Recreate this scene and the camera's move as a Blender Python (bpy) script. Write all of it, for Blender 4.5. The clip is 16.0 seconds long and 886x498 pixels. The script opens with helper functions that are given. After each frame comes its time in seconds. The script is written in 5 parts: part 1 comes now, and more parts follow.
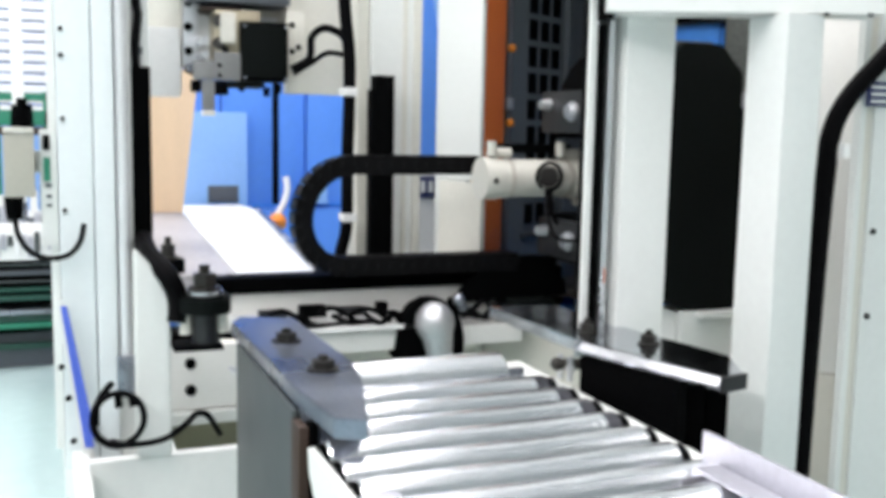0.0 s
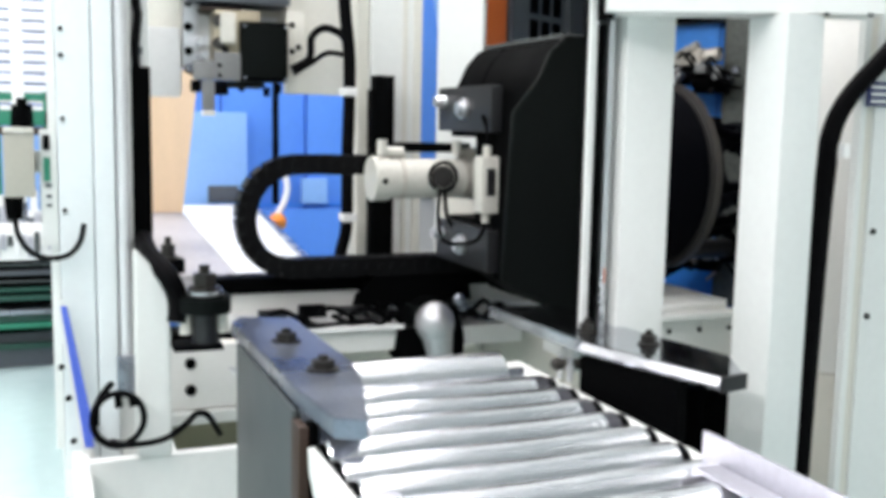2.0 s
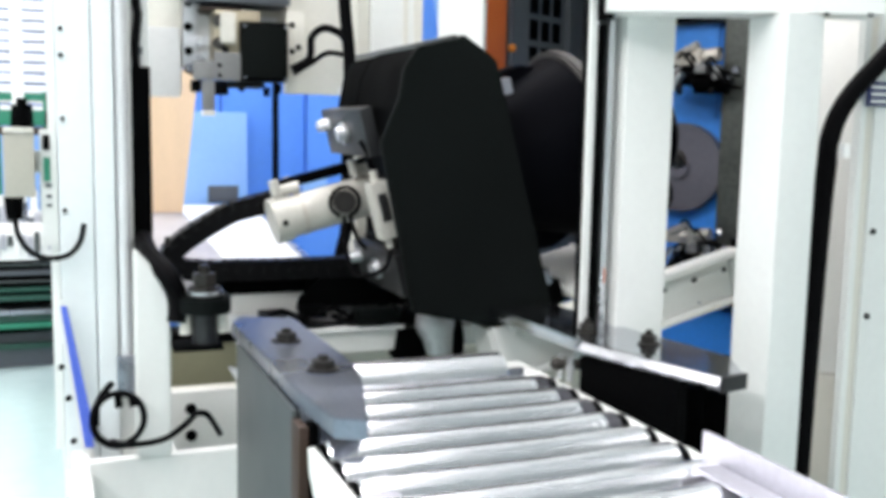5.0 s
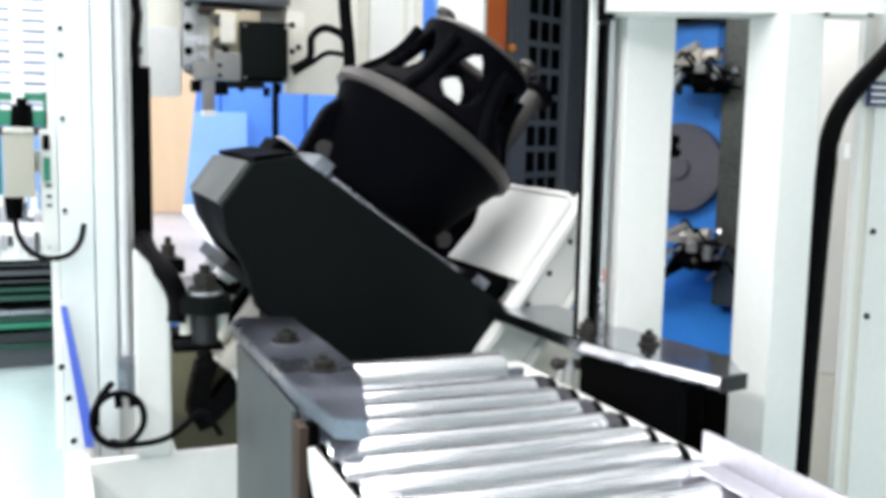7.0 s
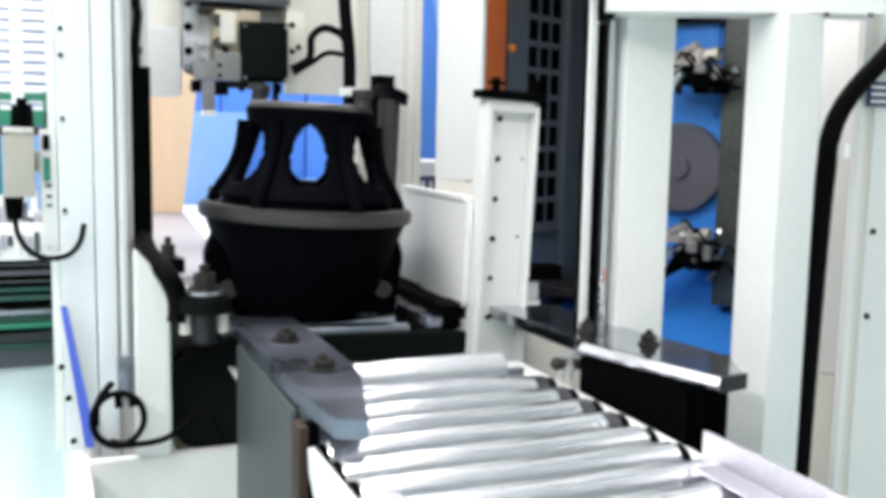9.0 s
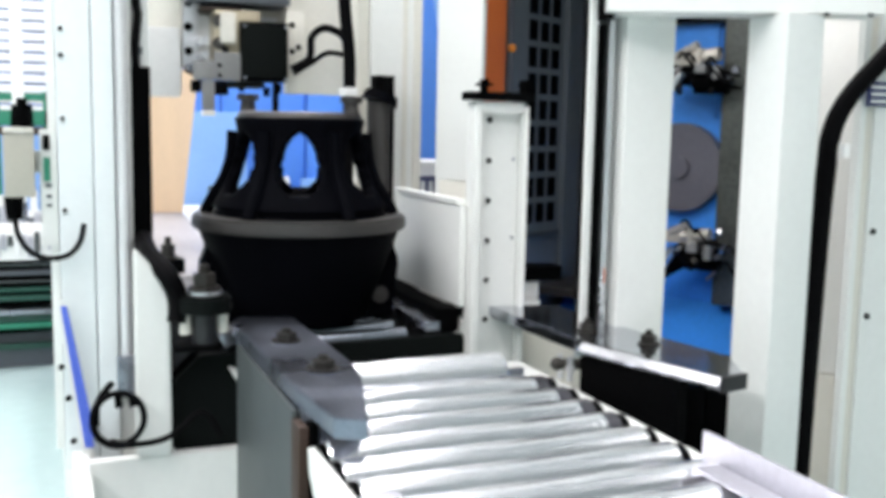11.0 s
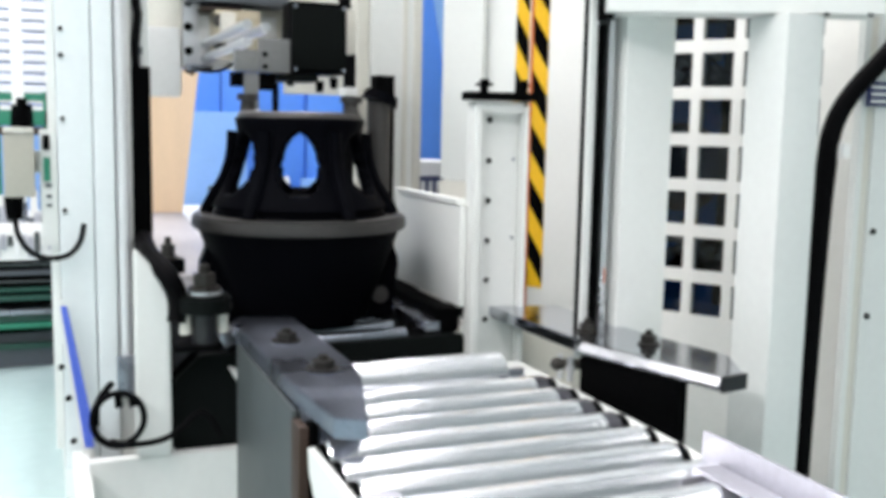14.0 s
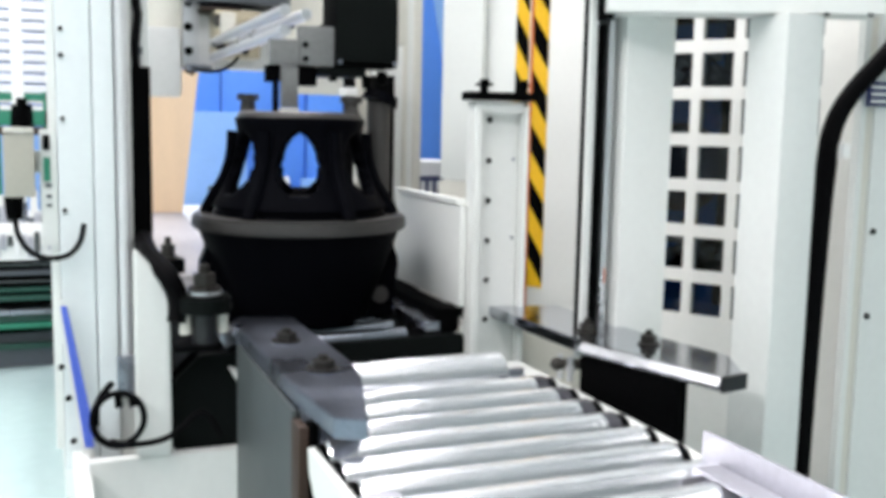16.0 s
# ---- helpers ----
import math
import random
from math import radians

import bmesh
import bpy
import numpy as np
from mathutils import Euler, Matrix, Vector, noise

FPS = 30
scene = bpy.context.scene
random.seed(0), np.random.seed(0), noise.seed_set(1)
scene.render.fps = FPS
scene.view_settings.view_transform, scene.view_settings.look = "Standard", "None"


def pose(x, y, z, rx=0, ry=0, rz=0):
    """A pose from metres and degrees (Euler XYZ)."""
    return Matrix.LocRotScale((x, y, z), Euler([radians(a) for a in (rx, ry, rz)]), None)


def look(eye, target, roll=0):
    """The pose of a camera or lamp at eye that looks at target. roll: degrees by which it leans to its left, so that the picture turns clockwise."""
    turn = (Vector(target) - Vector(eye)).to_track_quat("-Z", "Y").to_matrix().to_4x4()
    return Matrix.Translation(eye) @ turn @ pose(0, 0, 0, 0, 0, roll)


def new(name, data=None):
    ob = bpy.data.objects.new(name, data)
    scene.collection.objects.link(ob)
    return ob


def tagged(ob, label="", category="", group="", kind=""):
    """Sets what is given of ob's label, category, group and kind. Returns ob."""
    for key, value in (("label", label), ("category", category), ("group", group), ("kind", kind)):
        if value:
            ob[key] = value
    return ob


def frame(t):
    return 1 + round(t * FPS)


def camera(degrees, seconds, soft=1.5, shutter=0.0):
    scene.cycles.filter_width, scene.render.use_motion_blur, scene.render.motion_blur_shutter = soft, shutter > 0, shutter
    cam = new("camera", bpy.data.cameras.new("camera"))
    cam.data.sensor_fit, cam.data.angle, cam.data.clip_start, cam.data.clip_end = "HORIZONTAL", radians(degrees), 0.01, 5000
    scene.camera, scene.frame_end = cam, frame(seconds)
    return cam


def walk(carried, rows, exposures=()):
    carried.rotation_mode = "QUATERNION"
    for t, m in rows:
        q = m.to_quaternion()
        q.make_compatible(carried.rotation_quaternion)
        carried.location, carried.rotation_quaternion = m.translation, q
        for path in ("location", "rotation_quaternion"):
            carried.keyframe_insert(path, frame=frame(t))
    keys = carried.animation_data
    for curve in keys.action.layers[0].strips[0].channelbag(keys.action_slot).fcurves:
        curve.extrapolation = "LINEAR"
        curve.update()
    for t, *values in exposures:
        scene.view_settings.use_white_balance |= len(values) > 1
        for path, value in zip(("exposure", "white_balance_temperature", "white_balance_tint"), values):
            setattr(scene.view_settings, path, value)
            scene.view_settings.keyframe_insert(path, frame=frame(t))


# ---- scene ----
cam = camera(48.23, 16.0, soft=4.6)
EYE = (0.0, 0.0, 1.55)
AHEAD = (0.36870, 0.92134, 1.55 - 0.12326)
walk(cam, [(0.0, look(EYE, AHEAD, 1.13)), (16.0, look(EYE, AHEAD, 1.13))], exposures=[(0.0, -0.44), (1.2, -0.43), (2.4, -0.34), (4.2, -0.31), (6.4, -0.20), (7.6, -0.19), (8.6, -0.30), (9.4, -0.33), (11.4, -0.39), (13.0, -0.45), (14.0, -0.49), (16.0, -0.50)])

# ---- light: a factory hall lit by rows of ceiling fixtures, with some daylight from the windows ----
world = bpy.data.worlds.new("hall_sky")
scene.world = world
world.use_nodes = True
sky = world.node_tree.nodes.new("ShaderNodeTexSky")
sky.sky_type, sky.sun_disc = "NISHITA", False
sky.sun_elevation, sky.sun_rotation = radians(40), radians(200)
back = world.node_tree.nodes["Background"]
back.inputs["Strength"].default_value = 0.08
world.node_tree.links.new(sky.outputs[0], back.inputs[0])


def ceiling_lamp(x, y, sx, sy, watts):
    lamp = bpy.data.lights.new("hall_light", "AREA")
    lamp.shape, lamp.size, lamp.size_y, lamp.energy = "RECTANGLE", sx, sy, watts
    lamp.color = (1.0, 0.955, 0.965)
    ob = new("hall_light", lamp)
    ob.matrix_basis = pose(x, y, 5.85)
    return ob


for lx, ly, power in ((-5.5, -2.2, 420), (-5.5, 2.0, 420), (-1.2, -3.5, 330), (-2.2, 1.0, 200), (1.2, 0.8, 135), (5.5, 1.0, 130), (-2.5, 5.0, 190), (1.5, 4.8, 270), (5.5, 5.0, 150), (-1.0, 9.0, 240), (3.5, 9.0, 260)):
    ceiling_lamp(lx, ly, 1.3, 3.2, power)


# ---- materials ----
def material(name, color, rough=0.5, metal=0.0, grain=30.0, vary=0.08, bump=0.02, stretch=(1, 1, 1), spec=0.5, coat=0.0):
    m = bpy.data.materials.new(name)
    m.use_nodes = True
    nt = m.node_tree
    n, link = nt.nodes, nt.links.new
    bsdf = n["Principled BSDF"]
    co = n.new("ShaderNodeTexCoord")
    mp = n.new("ShaderNodeMapping")
    mp.inputs["Scale"].default_value = stretch
    link(co.outputs["Object"], mp.inputs["Vector"])
    fine, broad = n.new("ShaderNodeTexNoise"), n.new("ShaderNodeTexNoise")
    fine.inputs["Scale"].default_value, fine.inputs["Detail"].default_value = grain * 4, 6
    broad.inputs["Scale"].default_value, broad.inputs["Detail"].default_value = grain * 0.16, 4
    link(mp.outputs[0], fine.inputs["Vector"])
    link(mp.outputs[0], broad.inputs["Vector"])
    add = n.new("ShaderNodeMath")
    add.operation = "ADD"
    link(fine.outputs[0], add.inputs[0])
    link(broad.outputs[0], add.inputs[1])
    ramp = n.new("ShaderNodeMapRange")
    ramp.inputs["From Min"].default_value, ramp.inputs["From Max"].default_value = 0.6, 1.4
    ramp.inputs["To Min"].default_value, ramp.inputs["To Max"].default_value = 1 - vary, 1 + vary
    link(add.outputs[0], ramp.inputs["Value"])
    mul = n.new("ShaderNodeVectorMath")
    mul.operation = "SCALE"
    mul.inputs[0].default_value = color
    link(ramp.outputs[0], mul.inputs["Scale"])
    link(mul.outputs[0], bsdf.inputs["Base Color"])
    rr = n.new("ShaderNodeMapRange")
    rr.inputs["From Min"].default_value, rr.inputs["From Max"].default_value = 0.3, 0.7
    rr.inputs["To Min"].default_value, rr.inputs["To Max"].default_value = max(0.03, rough - 0.08), min(1, rough + 0.1)
    link(broad.outputs[0], rr.inputs["Value"])
    link(rr.outputs[0], bsdf.inputs["Roughness"])
    bsdf.inputs["Metallic"].default_value = metal
    bsdf.inputs["Specular IOR Level"].default_value = spec
    bsdf.inputs["Coat Weight"].default_value = coat
    bp = n.new("ShaderNodeBump")
    bp.inputs["Strength"].default_value, bp.inputs["Distance"].default_value = bump * 5, 0.002
    link(fine.outputs[0], bp.inputs["Height"])
    link(bp.outputs[0], bsdf.inputs["Normal"])
    return m


def glass_material(name, color):
    m = bpy.data.materials.new(name)
    m.use_nodes = True
    n, link = m.node_tree.nodes, m.node_tree.links.new
    tr, gl, mix, fr = (n.new("ShaderNodeBsdfTransparent"), n.new("ShaderNodeBsdfGlossy"), n.new("ShaderNodeMixShader"), n.new("ShaderNodeFresnel"))
    tr.inputs[0].default_value = (*color, 1)
    gl.inputs["Roughness"].default_value = 0.05
    fr.inputs["IOR"].default_value = 1.45
    link(fr.outputs[0], mix.inputs[0])
    link(tr.outputs[0], mix.inputs[1])
    link(gl.outputs[0], mix.inputs[2])
    link(mix.outputs[0], n["Material Output"].inputs["Surface"])
    return m


WHITE = material("white_machine_paint", (0.765, 0.785, 0.76), 0.42, grain=12, vary=0.03, bump=0.01)
DOORCREAM = material("pale_cream_door_paint", (0.83, 0.83, 0.80), 0.42, grain=12, vary=0.03, bump=0.012)
CREAM = material("cream_machine_paint", (0.70, 0.69, 0.62), 0.45, grain=12, vary=0.05, bump=0.015)
COOLWHITE = material("cool_white_profile", (0.74, 0.79, 0.80), 0.35, grain=14, vary=0.03, bump=0.01)
BLACK = material("black_paint", (0.0022, 0.0024, 0.0026), 0.5, grain=20, vary=0.3, bump=0.02, spec=0.008)
PLATEBLACK = material("dark_grey_green_plate", (0.0042, 0.0056, 0.0054), 0.5, grain=16, vary=0.25, bump=0.02, spec=0.05)
RUBBER = material("black_rubber", (0.0030, 0.0030, 0.0035), 0.5, grain=40, vary=0.3, bump=0.03, spec=0.03)
CHAINM = material("black_nylon", (0.0035, 0.0035, 0.004), 0.42, grain=40, vary=0.25, bump=0.03, spec=0.10)
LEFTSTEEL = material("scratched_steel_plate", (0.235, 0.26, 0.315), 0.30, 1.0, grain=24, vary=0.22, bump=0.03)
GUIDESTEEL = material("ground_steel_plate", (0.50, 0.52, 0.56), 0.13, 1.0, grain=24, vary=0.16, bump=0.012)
STEEL = material("machined_steel", (0.34, 0.36, 0.41), 0.25, 1.0, grain=24, vary=0.14, bump=0.03)
ROLLER = material("zinc_plated_roller", (0.89, 0.90, 0.93), 0.19, 0.94, grain=20, vary=0.18, bump=0.025, stretch=(0.25, 3, 3))
ALU = material("brushed_aluminium", (0.70, 0.71, 0.73), 0.33, 1.0, grain=24, vary=0.1, bump=0.03)
GREYSTEEL = material("grey_painted_sheet", (0.052, 0.064, 0.066), 0.5, grain=10, vary=0.1, bump=0.02)
DARKIRON = material("dark_cast_iron", (0.0022, 0.0024, 0.0036), 0.42, 0.0, grain=26, vary=0.35, bump=0.06, spec=0.01)
GREYIRON = material("grey_cast_metal", (0.055, 0.053, 0.051), 0.45, 0.5, grain=26, vary=0.2, bump=0.05)
BROWN = material("rust_brown_rubber", (0.58, 0.14, 0.03), 0.55, grain=14, vary=0.1, bump=0.02)
BROWNSTEEL = material("brown_primer_steel", (0.032, 0.016, 0.009), 0.6, grain=20, vary=0.25, bump=0.03)
BLUE = material("blue_machine_paint", (0.09, 0.26, 0.76), 0.45, grain=8, vary=0.07, bump=0.015)
LIGHTBLUE = material("light_blue_paint", (0.24, 0.44, 0.80), 0.45, grain=8, vary=0.05, bump=0.015)
CASTBLUE = material("blue_cast_bed", (0.04, 0.26, 0.80), 0.4, grain=14, vary=0.15, bump=0.03)
STRIPBLUE = material("blue_stripe_paint", (0.07, 0.13, 0.60), 0.45, grain=10, vary=0.05, bump=0.01)
WOOD = material("plywood", (0.64, 0.475, 0.31), 0.6, grain=10, vary=0.1, bump=0.03, stretch=(6, 1, 0.5))
YELLOW = material("yellow_warning_tape", (0.80, 0.47, 0.01), 0.45, grain=20, vary=0.08, bump=0.01)
DARKPANEL = material("dark_grey_enclosure", (0.075, 0.085, 0.10), 0.45, grain=8, vary=0.12, bump=0.015)
NAVY = material("navy_label", (0.02, 0.03, 0.12), 0.45, grain=20, vary=0.1, bump=0.01)
GREEN = material("green_frame_paint", (0.02, 0.20, 0.12), 0.45, grain=14, vary=0.12, bump=0.02)
ORANGE = material("orange_plastic", (0.80, 0.25, 0.02), 0.4, grain=20, vary=0.08, bump=0.01)
BEIGE = material("beige_sensor_case", (0.42, 0.41, 0.35), 0.5, grain=20, vary=0.06, bump=0.02)
IVORY = material("ivory_cylinder", (0.62, 0.61, 0.55), 0.4, grain=20, vary=0.12, bump=0.03)
FLOORM = material("pale_green_epoxy_floor", (0.48, 0.62, 0.62), 0.22, grain=3, vary=0.06, bump=0.008)
CEILM = material("grey_steel_ceiling", (0.46, 0.47, 0.47), 0.8, grain=2, vary=0.05)
HALLM = material("pale_hall_wall", (0.55, 0.58, 0.59), 0.7, grain=2, vary=0.05)
SHADEDCREAM = material("shaded_cream_olive", (0.20, 0.195, 0.125), 0.5, grain=12, vary=0.06, bump=0.015)
BOLTM = material("browned_steel_bolt", (0.030, 0.028, 0.025), 0.4, 0.6, grain=30, vary=0.2, bump=0.03)
DKGREEN = material("dark_green_paint", (0.012, 0.07, 0.05), 0.45, grain=14, vary=0.3, bump=0.02)
TUBEALU = material("bright_aluminium_tube", (0.80, 0.81, 0.82), 0.35, 0.5, grain=24, vary=0.06, bump=0.02)
STRIPM = material("milled_steel_edge", (0.50, 0.51, 0.53), 0.28, 1.0, grain=30, vary=0.3, bump=0.05)
PAPER = material("white_sheet_top", (0.84, 0.85, 0.84), 0.35, grain=10, vary=0.03, bump=0.01)
SHELF = material("worn_grey_shelf", (0.36, 0.35, 0.36), 0.45, grain=10, vary=0.35, bump=0.02)
GALV = material("galvanised_sheet", (0.50, 0.50, 0.55), 0.4, 0.6, grain=16, vary=0.12, bump=0.02)
BRONZE = material("worn_bronze", (0.46, 0.41, 0.30), 0.45, 0.4, grain=30, vary=0.3, bump=0.05)
PALLET = material("grey_pallet_steel", (0.105, 0.115, 0.105), 0.4, 0.5, grain=14, vary=0.45, bump=0.05)
BARGREY = material("dark_grey_bar", (0.022, 0.023, 0.025), 0.4, 0.3, grain=24, vary=0.2, bump=0.03)
COVERGREY = material("dark_grey_cover_plate", (0.075, 0.082, 0.080), 0.45, grain=16, vary=0.12, bump=0.02)
ADAPTER = material("dull_grey_steel", (0.22, 0.225, 0.225), 0.45, 0.3, grain=24, vary=0.18, bump=0.03)
CABINETM = material("pale_grey_cabinet_paint", (0.71, 0.74, 0.72), 0.45, grain=10, vary=0.04, bump=0.012)
CLAMPM = material("worn_bright_steel", (0.55, 0.52, 0.46), 0.35, 0.4, grain=30, vary=0.35, bump=0.06)
INNERM = material("slate_grey_enclosure", (0.115, 0.135, 0.15), 0.45, grain=8, vary=0.12, bump=0.015)
DISCM = material("bluish_grey_steel", (0.12, 0.12, 0.145), 0.42, 0.3, grain=16, vary=0.15, bump=0.02)
REFLECTM = material("dark_reflection_steel", (0.10, 0.10, 0.115), 0.25, 0.85, grain=20, vary=0.2, bump=0.02)
LEVERM = material("satin_silver", (0.62, 0.63, 0.65), 0.42, 0.75, grain=20, vary=0.15, bump=0.02)
COVERLIGHT = material("pale_grey_cover", (0.55, 0.56, 0.55), 0.5, grain=10, vary=0.06, bump=0.015)
TINT = glass_material("smoked_glass", (0.52, 0.60, 0.66))


# ---- mesh tools ----
def box(bm, x0, x1, y0, y1, z0, z1, bev=0.0):
    made = bmesh.ops.create_cube(bm, size=1.0)["verts"]
    for v in made:
        v.co = Vector((x0 + (v.co.x + 0.5) * (x1 - x0), y0 + (v.co.y + 0.5) * (y1 - y0), z0 + (v.co.z + 0.5) * (z1 - z0)))
    if bev > 0:
        edges = list({e for v in made for e in v.link_edges})
        bmesh.ops.bevel(bm, geom=edges, offset=bev, segments=2, affect="EDGES", profile=0.7)
    return bm


def prism(bm, poly, lo, hi, axis="z"):
    """A polygon drawn in the plane across axis, from lo to hi along it."""
    def at(a, b, c):
        return {"z": (a, b, c), "y": (a, c, b), "x": (c, a, b)}[axis]
    low = [bm.verts.new(at(a, b, lo)) for a, b in poly]
    top = [bm.verts.new(at(a, b, hi)) for a, b in poly]
    k = len(poly)
    bm.faces.new(low)
    bm.faces.new(top)
    for i in range(k):
        bm.faces.new((low[i], low[(i + 1) % k], top[(i + 1) % k], top[i]))
    bmesh.ops.recalc_face_normals(bm, faces=bm.faces)
    return bm


def rod(bm, a, b, r0, r1=None, sides=20):
    a, b = Vector(a), Vector(b)
    r1 = r0 if r1 is None else r1
    turn = (b - a).to_track_quat("Z", "Y").to_matrix().to_4x4()
    made = bmesh.ops.create_cone(bm, cap_ends=True, segments=sides, radius1=r0, radius2=r1, depth=(b - a).length)["verts"]
    bmesh.ops.transform(bm, matrix=Matrix.Translation((a + b) / 2) @ turn, verts=made)
    return bm


def ball(bm, c, r, scale=(1, 1, 1), seg=16):
    made = bmesh.ops.create_uvsphere(bm, u_segments=seg, v_segments=seg // 2 + 2, radius=r)["verts"]
    bmesh.ops.transform(bm, matrix=Matrix.Translation(c) @ Matrix.Diagonal((*scale, 1)), verts=made)
    return bm


def smooth_path(pts, steps=8):
    pts = [Vector(p) for p in pts]
    out = []
    for i in range(len(pts) - 1):
        p0, p1, p2, p3 = pts[max(i - 1, 0)], pts[i], pts[i + 1], pts[min(i + 2, len(pts) - 1)]
        for k in range(steps):
            t = k / steps
            out.append(0.5 * (2 * p1 + (p2 - p0) * t + (2 * p0 - 5 * p1 + 4 * p2 - p3) * t * t + (3 * p1 - p0 - 3 * p2 + p3) * t ** 3))
    return out + [pts[-1]]


def tube(bm, pts, r, sides=10, steps=8):
    path = smooth_path(pts, steps)
    rings, up = [], Vector((0.123, 0.9, 0.31)).normalized()
    for i, p in enumerate(path):
        way = (path[min(i + 1, len(path) - 1)] - path[max(i - 1, 0)]).normalized()
        a = way.cross(up).normalized()
        b = way.cross(a).normalized()
        up = a.cross(way).normalized()
        rings.append([bm.verts.new(p + r * (math.cos(2 * math.pi * k / sides) * a + math.sin(2 * math.pi * k / sides) * b)) for k in range(sides)])
    for m, n in zip(rings, rings[1:]):
        for k in range(sides):
            bm.faces.new((m[k], m[(k + 1) % sides], n[(k + 1) % sides], n[k]))
    bm.faces.new(rings[0])
    bm.faces.new(rings[-1])
    bmesh.ops.recalc_face_normals(bm, faces=bm.faces)
    return bm


def part(name, bm, mat, parent=None, label="", round_shade=True):
    me = bpy.data.meshes.new(name)
    bm.to_mesh(me)
    bm.free()
    me.materials.append(mat)
    if round_shade:
        me.polygons.foreach_set("use_smooth", [True] * len(me.polygons))
        me.set_sharp_from_angle(angle=radians(35))
    ob = new(name, me)
    if parent is not None:
        ob.parent = parent
    if label:
        ob["label"] = label
    return ob


def B():
    return bmesh.new()


def thing(name, label, category, m=None, group="", kind=""):
    ob = new(name)
    ob.empty_display_size = 0.1
    if m is not None:
        ob.matrix_basis = m
    return tagged(ob, label, category, group, kind)


def bolt(parent, x, y, z, r=0.018, h=0.022, axis="z", mat=None):
    """A hex bolt on a washer."""
    bm = B()
    d = {"z": Vector((0, 0, 1)), "y": Vector((0, -1, 0)), "x": Vector((-1, 0, 0))}[axis]
    p = Vector((x, y, z))
    rod(bm, p, p + d * h * 0.2, r * 1.35, sides=18)
    rod(bm, p + d * h * 0.2, p + d * h, r, sides=6)
    rod(bm, p + d * h, p + d * h * 1.5, r * 0.45, sides=10)
    return part("bolt", bm, mat or BLACK, parent, "dark hex bolt")


# ---- hall ----
def structure(name, bm, mat, label, category):
    ob = part(name, bm, mat)
    return tagged(ob, label, category, kind="structure")


structure("floor", box(B(), -14, 14, -8, 16, -0.2, 0.0), FLOORM, "pale green glossy epoxy factory floor", "floor")
structure("ceiling", box(B(), -14, 14, -8, 16, 6.0, 6.2), CEILM, "grey steel hall ceiling with light fixtures", "ceiling")
structure("wall_west", box(B(), -14.2, -14, -8, 16, -0.2, 6.2), HALLM, "pale grey hall wall", "wall")
structure("wall_east", box(B(), 14, 14.2, -8, 16, -0.2, 6.2), HALLM, "pale grey hall wall", "wall")
structure("wall_south", box(B(), -14.2, 14.2, -8.2, -8, -0.2, 6.2), HALLM, "pale grey hall wall behind", "wall")
structure("wall_north", box(B(), -14.2, 14.2, 16, 16.2, -0.2, 6.2), HALLM, "pale grey hall wall far off", "wall")


